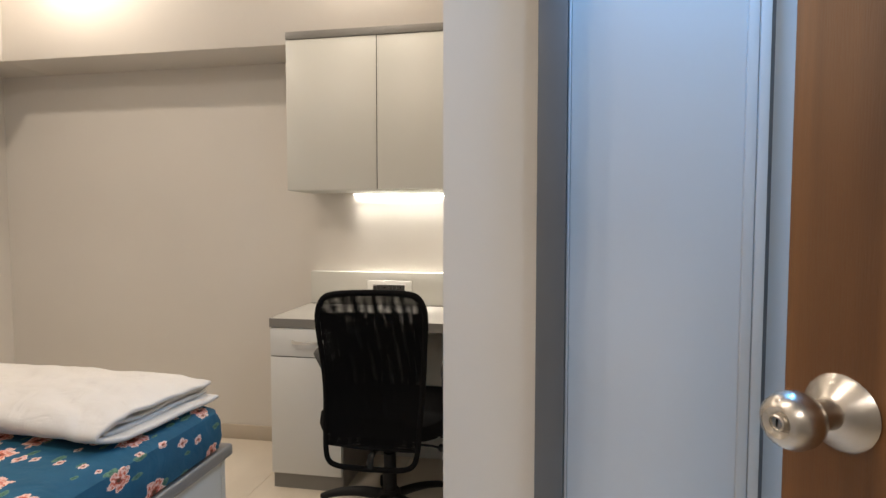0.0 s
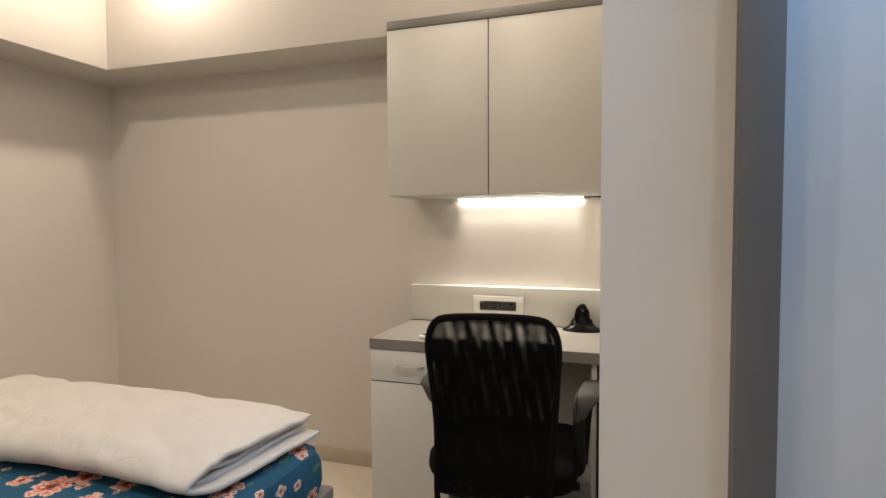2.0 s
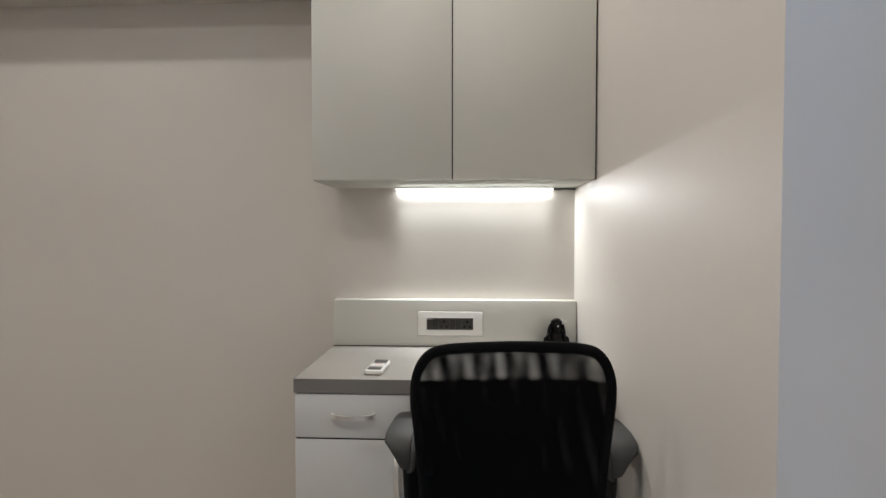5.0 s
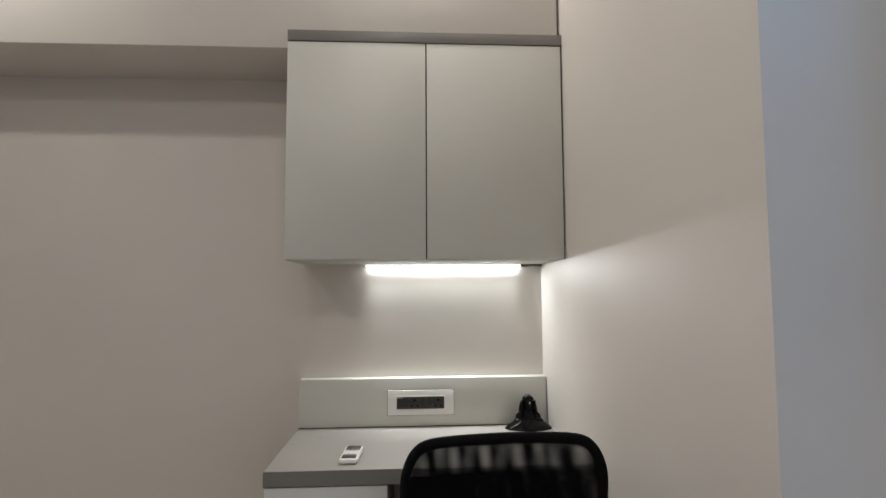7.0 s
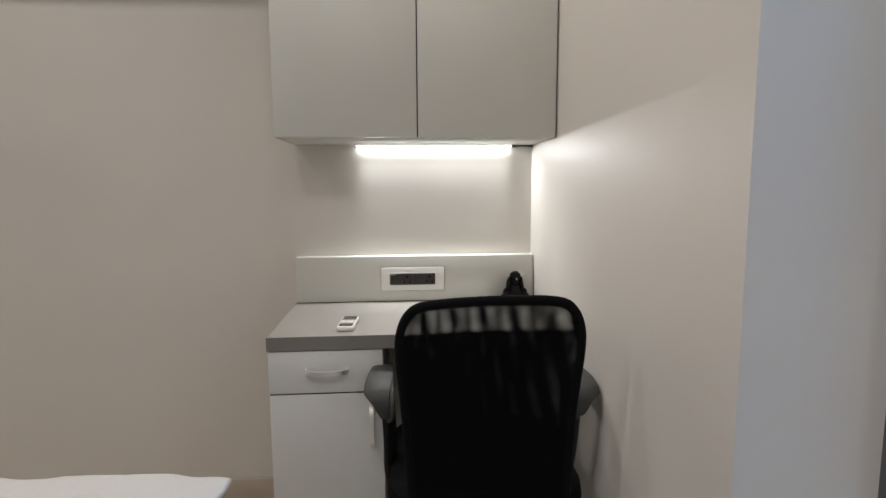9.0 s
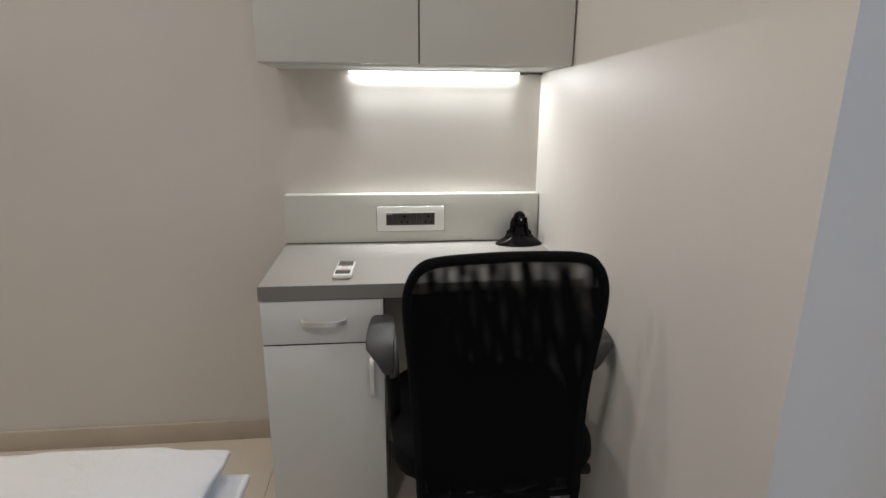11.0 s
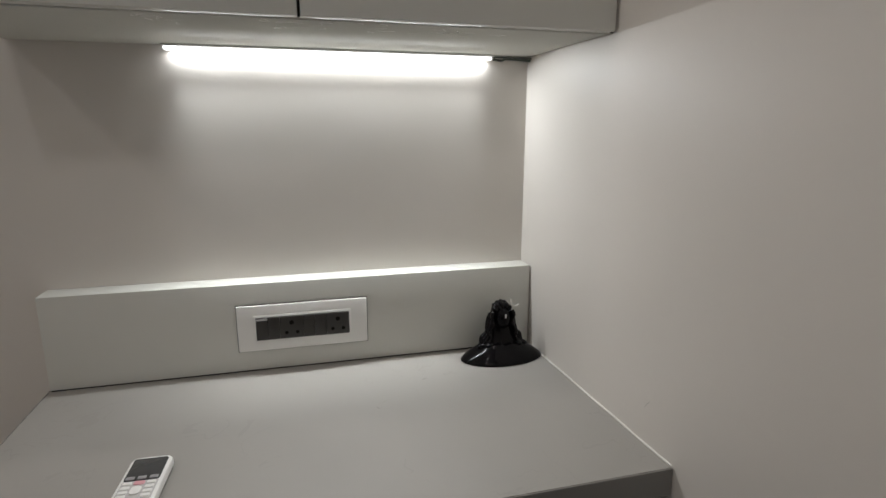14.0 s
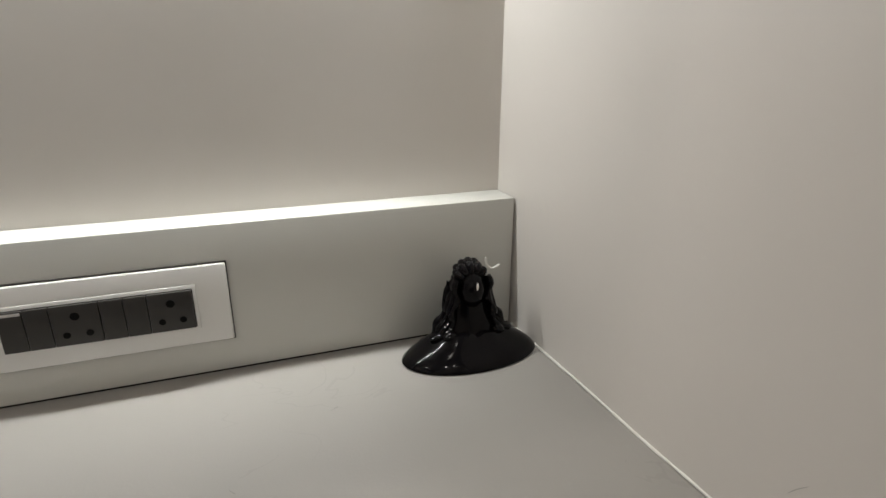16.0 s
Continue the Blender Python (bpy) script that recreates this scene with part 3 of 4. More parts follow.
lathe_bm([(0.0, 0.020), (0.040, 0.024), (0.037, 0.030), (0.031, 0.040), (0.026, 0.052), (0.0225, 0.064), (0.0215, 0.076), (0.019, 0.088), (0.012, 0.096), (0.0, 0.098)], 36, bust, 1.0, 0.72)
blob(bust, (0.001, -0.0085, 0.074), (0.0165, 0.0155, 0.0225))
for a in range(-2, 3):
    th = a * 0.48
    blob(bust, (0.0155 * math.sin(th), -0.006, 0.084 + 0.0145 * math.cos(th)), (0.0056, 0.009, 0.0084), th)
    blob(bust, (0.0125 * math.sin(th + 0.2), 0.004, 0.0875 + 0.0125 * math.cos(th)), (0.006, 0.009, 0.0078), th)
for sgn in (-1, 1):
    for k in range(4):
        w = k / 3
        pts = [(sgn * (0.0185 + 0.002 * k), -0.013 + 0.0045 * k, 0.090 - 0.003 * k)]
        for q in range(1, 9):
            t = q / 8
            pts.append((sgn * (0.0195 + 0.0015 * k + 0.0022 * math.sin(q * 1.7 + k) + (0.012 + 0.008 * w) * t ** 2.2), -0.014 + 0.0045 * k - 0.006 * t, 0.088 - 0.062 * t))
        tube_bm(smooth_path(pts, 3), [0.0036 + 0.0010 * math.sin(j * 0.9 + k) for j in range(25)], 8, bust)
    blob(bust, (sgn * 0.040, -0.013, 0.0255), (0.0115, 0.008, 0.0042), sgn * 0.25)
    blob(bust, (sgn * 0.029, -0.021, 0.0275), (0.009, 0.008, 0.005), sgn * 0.2)
face_count = len(bust.faces)
blob(bust, (0.0025, -0.0233, 0.0825), (0.0013, 0.0012, 0.0042))
tube_bm(smooth_path([(0.0165, -0.012, 0.1120), (0.0180, -0.012, 0.1025), (0.0250, -0.012, 0.0975), (0.0340, -0.012, 0.1010)], 6), [0.0005] + [0.0014] * 17 + [0.0003], 6, bust)
bmesh.ops.translate(bust, vec=(0, 0.012, 0.004), verts=list(bust.verts)[base_count:])
bust.faces.ensure_lookup_table()
for f in list(bust.faces)[face_count:]:
    f.material_index = 1
solid("bust_statuette", bust, [STATUE, IVORY], "glossy black bust statuette on a flared oval base, on the desktop", "statuette", m=pose(-0.0735, -0.1015, DZ))
# ---- office chair ----
chair = thing("office_chair", "black mesh-back office chair with grey arms, pulled up to the desk", "office chair", pose(-0.276, -0.643, 0.0, 0, 0, -2.5))


def back_y(z):
    """Depth of the backrest's curve at a height."""
    return -0.218 + 0.030 * math.exp(-((z - 0.60) / 0.16) ** 2) - 0.10 * max(0.0, 0.40 - z)


SKEW = 0.028        # the back sits a little crooked


def back_w(z):
    """Half width of the backrest at a height."""
    return 0.174 + 0.029 * min(1.0, max(0.0, (z - 0.40) / 0.45)) ** 1.2


outline = [(-0.145, 0.926), (-0.05, 0.932), (0.05, 0.932), (0.145, 0.926), (0.180, 0.907), (0.198, 0.868)]
outline += [(back_w(z), z) for z in (0.82, 0.74, 0.66, 0.58, 0.50, 0.43)]
outline += [(0.172, 0.372), (0.160, 0.328), (0.125, 0.309), (0.05, 0.304), (-0.05, 0.304), (-0.125, 0.309), (-0.160, 0.328), (-0.172, 0.372)]
outline += [(-back_w(z), z) for z in (0.43, 0.50, 0.58, 0.66, 0.74, 0.82)]
outline += [(-0.198, 0.868), (-0.180, 0.907)]
loop = smooth_path([(px, back_y(pz), pz + SKEW * px) for px, pz in outline], 4, True)
rads = [0.0095 if p.z < 0.385 else 0.0100 + 0.0015 * max(0.0, min(1.0, (p.z - 0.86) / 0.06)) for p in loop]
part("back_frame", tube_bm(loop, rads, 10, closed=True), BLACK_CLOTH, chair, "black tubular back frame")


def net_bm(z0, z1, dy, inset):
    bm = bmesh.new()
    rows, cols = 30, 22
    grid = []
    for r in range(rows + 1):
        z = z0 + (z1 - z0) * r / rows
        w = back_w(z) - inset
        if z > 0.868:
            w -= 0.05 * ((z - 0.868) / 0.055) ** 2.2
        line = []
        for c in range(cols + 1):
            u = c / cols * 2 - 1
            line.append(bm.verts.new((w * u, back_y(z) + dy + 0.022 * (1 - u * u) * (1 if dy >= 0 else 0.55), z + SKEW * w * u)))
        grid.append(line)
    for r in range(rows):
        for c in range(cols):
            bm.faces.new((grid[r][c], grid[r][c + 1], grid[r + 1][c + 1], grid[r + 1][c]))
    return bm


part("backrest", net_bm(0.378, 0.925, -0.004, 0.004), MESH, chair, "black woven mesh")
part("middle_mesh", net_bm(0.378, 0.923, 0.002, 0.006), MESH_INNER, chair, "second layer of black mesh")
part("inner_mesh", net_bm(0.378, 0.858, 0.010, 0.007), MESH_TIGHT, chair, "inner layer of black mesh")
part("lower_binding", tube_bm([(back_w(0.378) * (k / 6 - 1), back_y(0.378) + 0.006, 0.378 - 0.006 * (1 - (k / 6 - 1) ** 2)) for k in range(13)], 0.007, 8), BLACK_CLOTH, chair)

# seat cushion
seat = bmesh.new()
levels = [(0.030, 0.395), (0.006, 0.402), (0.0, 0.425), (0.004, 0.450), (0.020, 0.466), (0.06, 0.474), (0.14, 0.474)]
rings = []
for s, z in levels:
    rings.append([seat.verts.new((px, py + 0.035, z + 0.010 * (abs(px) / 0.24) ** 2 * (z > 0.44))) for px, py in rounded(0.240 - s, 0.235 - s, max(0.10 - s * 0.6, 0.02))])
for a, b in zip(rings, rings[1:]):
    for k in range(len(a)):
        j = (k + 1) % len(a)
        seat.faces.new((a[k], a[j], b[j], b[k]))
seat.faces.new(list(reversed(rings[0])))
seat.faces.new(rings[-1])
part("seat", seat, BLACK_CLOTH, chair, "black upholstered seat")
part("seat_plate", box_bm((-0.17, -0.13, 0.380), (0.17, 0.17, 0.394), 0.004), GREY_PLASTIC, chair)
mech = part("mechanism", box_bm((-0.07, -0.15, 0.335), (0.07, 0.10, 0.380), 0.008), BLACK_PLASTIC, chair)
part("back_bracket", tube_bm(smooth_path([(0, -0.10, 0.352), (0, -0.19, 0.348), (0, -0.222, 0.34), (0, -0.226, 0.31)], 5), [0.02] * 10 + [0.018] * 6, 10, flat=0.5), BLACK_PLASTIC, chair)
for z, ln, dy in ((0.372, 0.215, -0.02), (0.350, 0.225, -0.09)):
    lever = part("lever", tube_bm([(0.06, dy, z), (ln - 0.03, dy, z), (ln, dy - 0.004, z - 0.004)], 0.0045, 8), BLACK_PLASTIC, mech)
    part("knob", lathe_bm([(0, 0), (0.011, 0.001), (0.014, 0.006), (0.014, 0.026), (0.010, 0.031), (0, 0.032)], 14), BLACK_PLASTIC, lever, "", pose(ln - 0.006, dy, z - 0.004, 0, 90, 0))
part("gas_lift", lathe_bm([(0, 0.07), (0.027, 0.07), (0.027, 0.20), (0.0245, 0.205), (0.0245, 0.27), (0.014, 0.272), (0.014, 0.336), (0, 0.336)], 24), BLACK_PLASTIC, chair)
part("hub", lathe_bm([(0, 0.062), (0.040, 0.062), (0.046, 0.075), (0.044, 0.115), (0.034, 0.125), (0, 0.125)], 24), BLACK_PLASTIC, chair)
for k in range(5):
    a = radians(90 + 72 * k + 22)
    c, s = math.cos(a), math.sin(a)
    pts = smooth_path([(0.03 * c, 0.03 * s, 0.098), (0.12 * c, 0.12 * s, 0.104), (0.21 * c, 0.21 * s, 0.094), (0.285 * c, 0.285 * s, 0.070)], 5)
    leg = part("leg", tube_bm(pts, [0.024 - 0.010 * i / (len(pts) - 1) for i in range(len(pts))], 10, flat=0.75), BLACK_PLASTIC, chair)
    cs = part("caster", lathe_bm([(0, -0.010), (0.020, -0.010), (0.025, -0.006), (0.025, 0.006), (0.020, 0.010), (0, 0.010)], 20), BLACK_PLASTIC, leg, "", pose(0.275 * c - 0.014 * s, 0.275 * s + 0.014 * c, 0.0255, 90, 0, math.degrees(a)))
    part("caster", lathe_bm([(0, -0.010), (0.020, -0.010), (0.025, -0.006), (0.025, 0.006), (0.020, 0.010), (0, 0.010)], 20), BLACK_PLASTIC, leg, "", pose(0.275 * c + 0.014 * s, 0.275 * s - 0.014 * c, 0.0255, 90, 0, math.degrees(a)))
    part("caster_fork", tube_bm([(0.275 * c, 0.275 * s, 0.030), (0.278 * c, 0.278 * s, 0.068)], 0.008, 8), BLACK_PLASTIC, leg)


def arm(sgn):
    bm = bmesh.new()
    pts = [(0.19, 0.642), (0.14, 0.662), (0.05, 0.670), (-0.025, 0.668), (-0.054, 0.652), (-0.062, 0.626), (-0.057, 0.600)]
    pts3 = smooth_path([(0, a, b) for a, b in pts], 5)
    n = len(pts3)
    rings = []
    for i, p in enumerate(pts3):
        t = i / (n - 1)
        d = (pts3[min(i + 1, n - 1)] - pts3[max(i - 1, 0)]).normalized()
        up = Vector((0, -d.z, d.y))
        w = (0.026 + 0.010 * math.sin(math.pi * min(1, t * 1.25))) * (1 - 0.42 * max(0, t - 0.62) / 0.38)
        th = 0.011 * (1 - 0.3 * t)
        if i in (0, n - 1):
            w, th = w * 0.85, th * 0.5
        cx = sgn * (0.266 - 0.026 * max(0, t - 0.6) / 0.4)
        ring = []
        for k in range(12):
            a = 2 * math.pi * k / 12
            ca, sa = math.cos(a), math.sin(a)
            ring.append(bm.verts.new(Vector((cx, p.y, p.z)) + Vector((1, 0, 0)) * w * math.copysign(abs(ca) ** 0.7, ca) + up * th * math.copysign(abs(sa) ** 0.8, sa)))
        rings.append(ring)
    for a, b in zip(rings, rings[1:]):
        for k in range(12):
            bm.faces.new((a[k], a[(k + 1) % 12], b[(k + 1) % 12], b[k]))
    bm.faces.new(rings[0])
    bm.faces.new(list(reversed(rings[-1])))
    pad = part("armrest", bm, GREY_PLASTIC, chair, "dark grey moulded armrest")
    up = smooth_path([(sgn * 0.240, -0.046, 0.640), (sgn * 0.236, -0.035, 0.54), (sgn * 0.238, -0.005, 0.46), (sgn * 0.234, 0.015, 0.410), (sgn * 0.215, 0.025, 0.389), (sgn * 0.12, 0.03, 0.386)], 5)
    part("arm_post", tube_bm(up, [0.021 + 0.003 * (i / len(up)) for i in range(len(up))], 10, flat=0.55), BLACK_PLASTIC, pad)
    strap = smooth_path([(sgn * 0.236, 0.030, 0.668), (sgn * 0.231, -0.030, 0.664), (sgn * 0.228, -0.060, 0.644), (sgn * 0.227, -0.067, 0.620), (sgn * 0.230, -0.064, 0.602), (sgn * 0.240, -0.058, 0.594)], 5)
    part("arm_loop", tube_bm(strap, 0.0058, 8), GREY_PLASTIC, pad)
    fr2 = smooth_path([(sgn * 0.258, 0.14, 0.650), (sgn * 0.252, 0.135, 0.58), (sgn * 0.246, 0.10, 0.49), (sgn * 0.245, 0.05, 0.415)], 5)
    part("arm_post", tube_bm(fr2, 0.014, 10, flat=0.6), BLACK_PLASTIC, pad)


arm(-1)
arm(1)

# ---- bed ----
BX0, BX1, BY0, BY1 = XW + 0.02, -0.744, -2.44, -0.982
bed = thing("bed", "low bed with off-white panels and a grey top rail", "bed", pose(0, 0, 0))
part("side_panel", box_bm((BX0, BY1 - 0.045, 0.0), (BX1 - 0.02, BY1 - 0.022, 0.370)), LAM, bed)
part("side_panel", box_bm((BX0, BY0 + 0.022, 0.0), (BX1 - 0.02, BY0 + 0.045, 0.370)), LAM, bed)
part("foot_panel", box_bm((BX1 - 0.045, BY0 + 0.046, 0.0), (BX1 - 0.021, BY1 - 0.046, 0.370)), LAM, bed)
part("rail", box_bm((BX1 - 0.06, BY0, 0.372), (BX1, BY1, 0.414), 0.010, 3), LAM_GREY, bed, "grey laminate rail")
part("rail", box_bm((BX0, BY1 - 0.06, 0.372), (BX1 - 0.061, BY1, 0.414), 0.004), LAM_GREY, bed, "grey laminate rail")
part("rail", box_bm((BX0, BY0, 0.372), (BX1 - 0.061, BY0 + 0.06, 0.414), 0.004), LAM_GREY, bed, "grey laminate rail")
part("deck", box_bm((BX0, BY0 + 0.061, 0.372), (BX1 - 0.061, BY1 - 0.061, 0.404)), LAM, bed)


def floral_material():
    m = material("teal_floral_cotton", (0.002, 0.078, 0.145), 0.85, 0, 0.1, 14.0, 0.3, 500.0)
    n, l = m.node_tree.nodes, m.node_tree.links
    b = n["Principled BSDF"]
    base = b.inputs["Base Color"].links[0].from_socket
    tc = n.new("ShaderNodeTexCoord")
    sep = n.new("ShaderNodeSeparateXYZ")
    l.new(tc.outputs["Object"], sep.inputs[0])

    def math_node(op, a, c=None, clamp=False):
        k = n.new("ShaderNodeMath")
        k.operation, k.use_clamp = op, clamp
        for i, v in enumerate((a, c)):
            if v is None:
                continue
            if isinstance(v, (int, float)):
                k.inputs[i].default_value = v
            else:
                l.new(v, k.inputs[i])
        return k.outputs[0]

    flat = n.new("ShaderNodeCombineXYZ")
    l.new(math_node("SUBTRACT", sep.outputs[0], sep.outputs[2]), flat.inputs[0])
    l.new(sep.outputs[1], flat.inputs[1])

    def over(fac, colour, under):
        k = n.new("ShaderNodeMix")
        k.data_type = "RGBA"
        l.new(fac, k.inputs[0])
        l.new(under, k.inputs[6])
        if isinstance(colour, tuple):
            k.inputs[7].default_value = (*colour, 1)
        else:
            l.new(colour, k.inputs[7])
        return k.outputs[2]

    def flowers(scale, size, petals, under, shift, outer, inner, eye, wide=1.0, keep=1.0):
        mp = n.new("ShaderNodeMapping")
        mp.inputs["Location"].default_value = (shift, shift * 0.7, 0)
        l.new(flat.outputs[0], mp.inputs[0])
        vo = n.new("ShaderNodeTexVoronoi")
        vo.voronoi_dimensions = "2D"
        vo.inputs["Scale"].default_value, vo.inputs["Randomness"].default_value = scale, 0.75
        l.new(mp.outputs[0], vo.inputs["Vector"])
        dv = n.new("ShaderNodeVectorMath")
        dv.operation = "SUBTRACT"
        l.new(mp.outputs[0], dv.inputs[0])
        l.new(vo.outputs["Position"], dv.inputs[1])
        s2 = n.new("ShaderNodeSeparateXYZ")
        l.new(dv.outputs[0], s2.inputs[0])
        rnd = n.new("ShaderNodeSeparateColor")
        l.new(vo.outputs["Color"], rnd.inputs[0])
        ang = math_node("ARCTAN2", s2.outputs[1], math_node("MULTIPLY", s2.outputs[0], wide))
        ang = math_node("ADD", math_node("MULTIPLY", ang, petals), math_node("MULTIPLY", rnd.outputs[0], 6.28))
        wob = n.new("ShaderNodeTexNoise")
        wob.inputs["Scale"].default_value, wob.inputs["Detail"].default_value = 55.0, 3
        l.new(mp.outputs[0], wob.inputs["Vector"])
        rad = math_node("MULTIPLY", math_node("ADD", math_node("POWER", math_node("ABSOLUTE", math_node("COSINE", math_node("MULTIPLY", ang, 0.5))), 0.6), 1.5), size * 0.4)
        rad = math_node("MULTIPLY", rad, math_node("ADD", math_node("MULTIPLY", rnd.outputs[2], 0.7), 0.65))
        rad = math_node("MULTIPLY", rad, math_node("ADD", wob.outputs["Fac"], 0.5))
        dist = math_node("SQRT", math_node("ADD", math_node("POWER", math_node("MULTIPLY", s2.outputs[0], wide), 2.0), math_node("POWER", s2.outputs[1], 2.0)))
        q = math_node("DIVIDE", dist, rad)
        on = math_node("LESS_THAN", rnd.outputs[1], keep)

        def inside(v):
            return math_node("MULTIPLY", math_node("LESS_THAN", q, v), on)

        col = over(inside(1.0), outer, under)
        streak = n.new("ShaderNodeTexNoise")
        streak.inputs["Scale"].default_value, streak.inputs["Detail"].default_value = 120.0, 4
        l.new(mp.outputs[0], streak.inputs["Vector"])
        ramp = n.new("ShaderNodeValToRGB")
        ramp.color_ramp.elements[0].position, ramp.color_ramp.elements[1].position = 0.42, 0.58
        ramp.color_ramp.elements[0].color, ramp.color_ramp.elements[1].color = (*inner, 1), (*outer, 1)
        l.new(streak.outputs["Fac"], ramp.inputs[0])
        col = over(inside(0.86), ramp.outputs[0], col)
        col = over(inside(0.36), tuple(c * 0.55 for c in inner), col)
        col = over(inside(0.2), eye, col)
        return col

    c = flowers(11.0, 0.022, 2, base, 3.1, (0.10, 0.20, 0.13), (0.05, 0.13, 0.09), (0.06, 0.15, 0.1), 2.4, 0.7)
    c = flowers(14.0, 0.017, 4, c, 1.7, (0.70, 0.56, 0.50), (0.60, 0.22, 0.16), (0.2, 0.05, 0.03), 1.35, 0.42)
    c = flowers(7.0, 0.043, 5, c, 0.0, (0.78, 0.50, 0.41), (0.56, 0.10, 0.05), (0.09, 0.03, 0.012), 1.18, 0.72)
    l.new(c, b.inputs["Base Color"])
    return m


FLORAL = floral_material()
for cloth, wave, depth in ((FLORAL, 9.0, 0.018), (LINEN, 11.0, 0.014)):
    n, l = cloth.node_tree.nodes, cloth.node_tree.links
    tcw, folds, fold_bump = n.new("ShaderNodeTexCoord"), n.new("ShaderNodeTexNoise"), n.new("ShaderNodeBump")
    folds.inputs["Scale"].default_value, folds.inputs["Detail"].default_value, folds.inputs["Distortion"].default_value = wave, 3, 1.2
    fold_bump.inputs["Strength"].default_value, fold_bump.inputs["Distance"].default_value = 0.45, depth
    l.new(tcw.outputs["Object"], folds.inputs["Vector"])
    l.new(folds.outputs["Fac"], fold_bump.inputs["Height"])
    l.new(fold_bump.outputs[0], n["Bump"].inputs["Normal"])

mat_bm = bmesh.new()
MX, MY = (BX0 + BX1 - 0.002) / 2, (BY0 + BY1) / 2
hw, hh = (BX1 - 0.002 - BX0) / 2, (BY1 - BY0) / 2 - 0.012
levels = [(0.02, 0.415), (0.006, 0.422), (0.0, 0.455), (0.002, 0.510), (0.014, 0.546), (0.040, 0.563), (0.085, 0.571), (0.16, 0.574), (0.3, 0.575)]
rings = []
for s, z in levels:
    rings.append([mat_bm.verts.new((MX + px, MY + py, z + 0.006 * noise.noise(Vector((px * 4, py * 4, z * 9)))))
                  for px, py in rounded(hw - s, hh - s, max(0.075 - s * 0.3, 0.03), 8)])
for a, b in zip(rings, rings[1:]):
    for k in range(len(a)):
        j = (k + 1) % len(a)
        mat_bm.faces.new((a[k], a[j], b[j], b[k]))
mat_bm.faces.new(list(reversed(rings[0])))
mat_bm.faces.new(rings[-1])
solid("mattress", mat_bm, FLORAL, "bed mattress in a teal cotton sheet with coral flowers", "mattress")

# folded white quilt
quilt_ob = thing("folded_quilt", "white cotton quilt folded in layers on the bed", "quilt", pose(0, 0, 0))


def fold(path_yz, far_end, near_end, seed, name):
    """A layer of cloth folded at its near side, running along x."""
    quilt = bmesh.new()
    prof = smooth_path([(0, a, b) for a, b in path_yz], 8)
    cols = 110
    grid = []
    for i, p in enumerate(prof):
        k = (p.y + 1.02) / -0.38
        x1 = far_end + (near_end - far_end) * k
        line = []
        for c in range(cols + 1):
            u = c / cols
            x = x1 + 0.030 * max(0.0, (0.606 - p.z) / 0.018) + (-1.98 - x1) * u
            q = Vector((x * 3.1 + seed, p.y * 5.0, p.z * 7))
            dz = 0.010 * noise.noise(q) + 0.005 * noise.noise(q * 3.1) + 0.0030 * (1 - 2 * abs(noise.noise(Vector((x * 7 + p.y * 11 + seed, p.y * 9 - x * 4, 1.0)))))
            lift = 0.35 + 0.65 * max(0.0, (p.z - 0.585) / 0.07)
            droop = -0.022 * math.exp(-u / 0.10) * max(0.0, (p.z - 0.60) / 0.06)
            crease = -0.007 * max(0.0, 1 - abs(noise.noise(Vector((x * 2.2 + seed, p.y * 6.0 + x * 1.3, 3.0)))) * 9.0)
            ridge = 1 - 2 * abs(noise.noise(Vector((x * 5.5 + p.y * 7.5 + seed, p.y * 3.0 - x * 1.5, 7.0))))
            dz += crease + 0.0045 * max(0.0, ridge) ** 3 + 0.0022 * noise.noise(Vector((x * 26 + p.y * 9, p.y * 20, seed))) + 0.006 * noise.noise(Vector((x * 9 + p.y * 14, p.y * 6, seed)))
            bulge = droop + 0.004 * math.sin(math.pi * min(1.0, u * 1.15)) * max(0.0, (p.z - 0.60) / 0.06)
            line.append(quilt.verts.new((x + 0.006 * noise.noise(q * 2 + Vector((9, 0, 0))), p.y + 0.014 * noise.noise(q * 0.9 + Vector((0, 5, 0))), max(0.586, p.z + lift * dz + bulge))))
        grid.append(line)
    for a, b in zip(grid, grid[1:]):
        for c in range(cols):
            quilt.faces.new((a[c], a[c + 1], b[c + 1], b[c]))
    ob = part(name, quilt, LINEN, quilt_ob)
    sol = ob.modifiers.new("thickness", "SOLIDIFY")
    sol.thickness, sol.offset = 0.015, 0.0
    sub = ob.modifiers.new("soft", "SUBSURF")
    sub.levels = sub.render_levels = 1


fold([(-1.015, 0.588), (-1.20, 0.588), (-1.38, 0.589), (-1.440, 0.600), (-1.463, 0.622), (-1.440, 0.645), (-1.37, 0.660), (-1.20, 0.664), (-1.015, 0.654)], -0.800, -0.832, 0.0, "outer_layer")
fold([(-1.005, 0.606), (-1.20, 0.603), (-1.36, 0.602), (-1.405, 0.606), (-1.432, 0.618), (-1.420, 0.635), (-1.385, 0.640), (-1.352, 0.628), (-1.310, 0.621), (-1.20, 0.629), (-1.010, 0.630)], -0.822, -0.848, 4.0, "inner_layer")
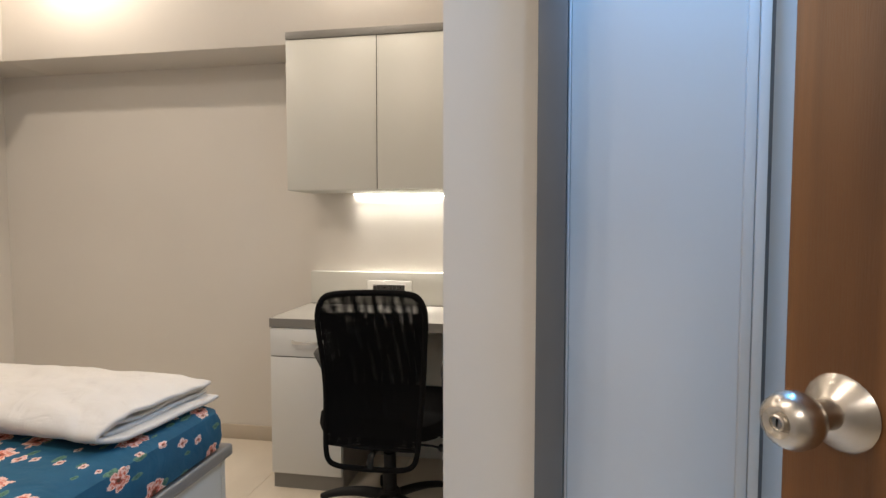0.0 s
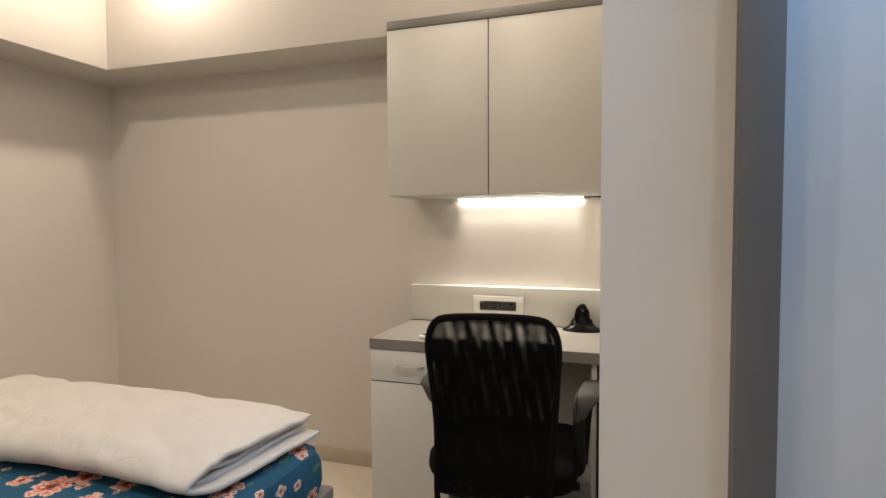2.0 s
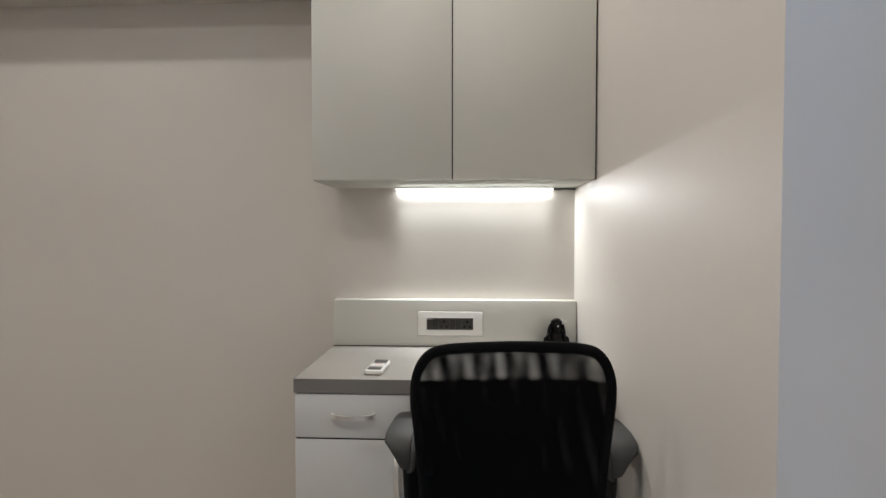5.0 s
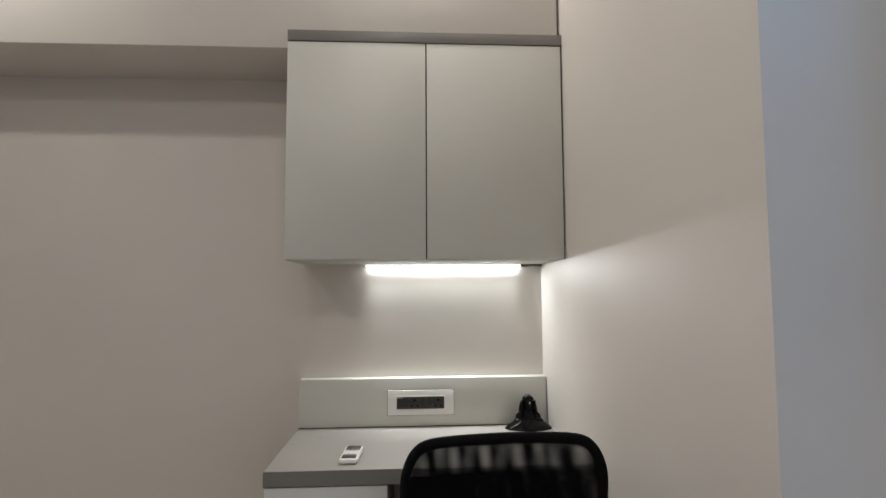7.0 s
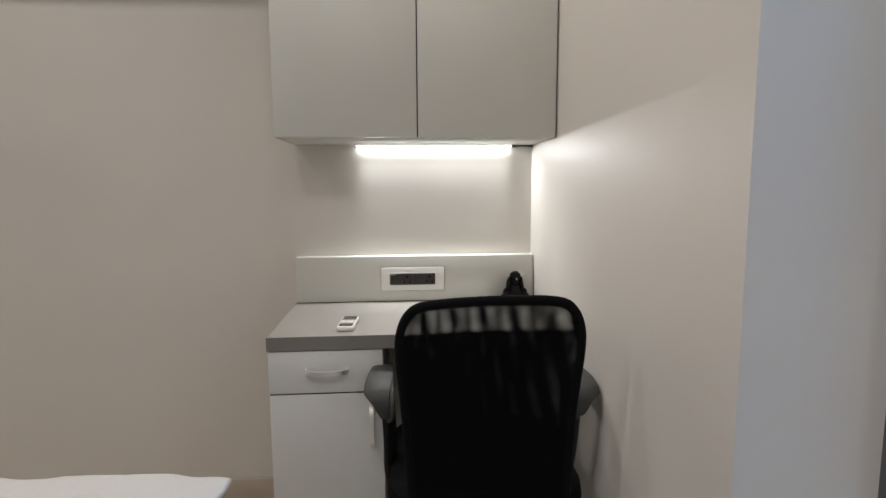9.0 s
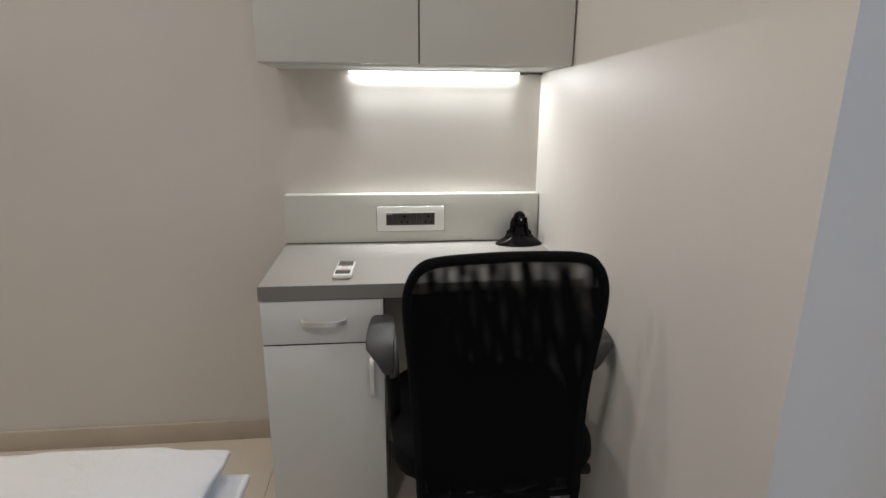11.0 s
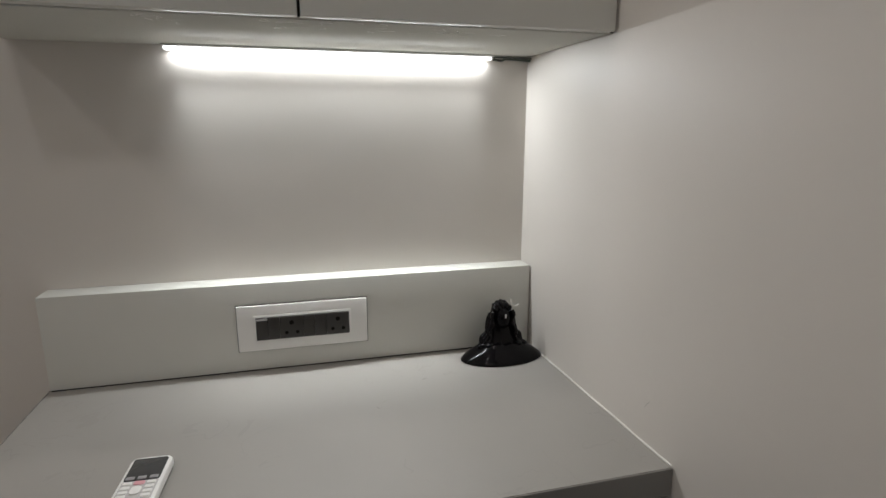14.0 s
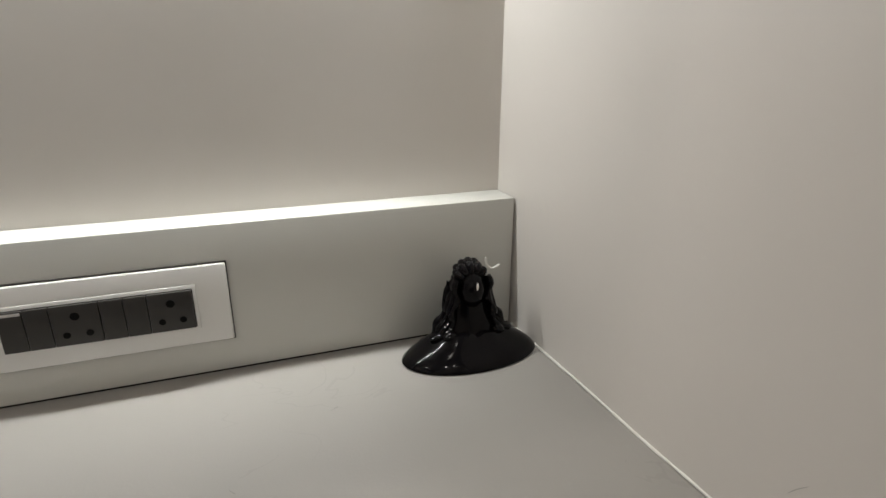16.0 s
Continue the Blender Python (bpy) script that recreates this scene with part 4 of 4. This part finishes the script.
# scratches on the cabinet's underside, scuffs on wall and desktop
rng = random.Random(5)
CHALK = material("bare_white_scratch", (0.88, 0.87, 0.85), 0.7)
for k in range(40):
    x0, y0 = rng.choice((-0.60, -0.57, -0.44, -0.41, -0.33, -0.24, -0.20, -0.15)) + rng.uniform(-0.022, 0.022), rng.uniform(-0.272, -0.215)
    pts, a = [(x0, y0, CZ0 - 0.0017)], rng.uniform(0, 6.28)
    for j in range(3):
        a += rng.uniform(-1.2, 1.2)
        st = rng.uniform(0.004, 0.012)
        pts.append((pts[-1][0] + st * math.cos(a), min(-0.20, max(-0.279, pts[-1][1] + 0.6 * st * math.sin(a))), CZ0 - 0.0017))
    part("scratch", tube_bm(pts, rng.uniform(0.0005, 0.0009), 4), CHALK, cab)
SCUFF = material("grey_scuff", (0.42, 0.395, 0.365), 0.6)
scuff = bmesh.new()
tube_bm([(wall_x(-0.4245), -0.4245, 0.8125), (wall_x(-0.429), -0.429, 0.8195), (wall_x(-0.4355), -0.4355, 0.827)], [0.0002, 0.0004, 0.0002], 4, scuff)
tagged(solid("scuff_mark", scuff, SCUFF, "small grey scuff on the wall beside the desk", "scuff", "structure"))

MARK = material("worn_laminate", (0.265, 0.252, 0.232), 0.5)
for line in ([(-0.243, -0.158), (-0.236, -0.154)], [(-0.178, -0.266), (-0.1765, -0.267)], [(-0.2005, -0.145), (-0.1990, -0.1453)], [(-0.335, -0.235), (-0.331, -0.240)]):
    part("scratch", tube_bm([(px, py, DZ) for px, py in line], 0.0004, 4), MARK, desk_top)

# ---- floor tiles ----
tile_me = finish(box_bm((-0.2994, -0.2994, -0.01), (0.2994, 0.2994, 0.0), 0.0008, 1), "tile", FLOOR)
floor_ob = bpy.data.objects["floor"]
for i in range(8):
    for j in range(8):
        tx, ty = XW + 0.3 + 0.6 * i, -0.3 - 0.6 * j
        if tx - 0.3 < XE and ty - 0.3 > -4.65:
            tile = new("tile", tile_me)
            tile.location = (tx, ty, 0.0)
            tile.parent = floor_ob
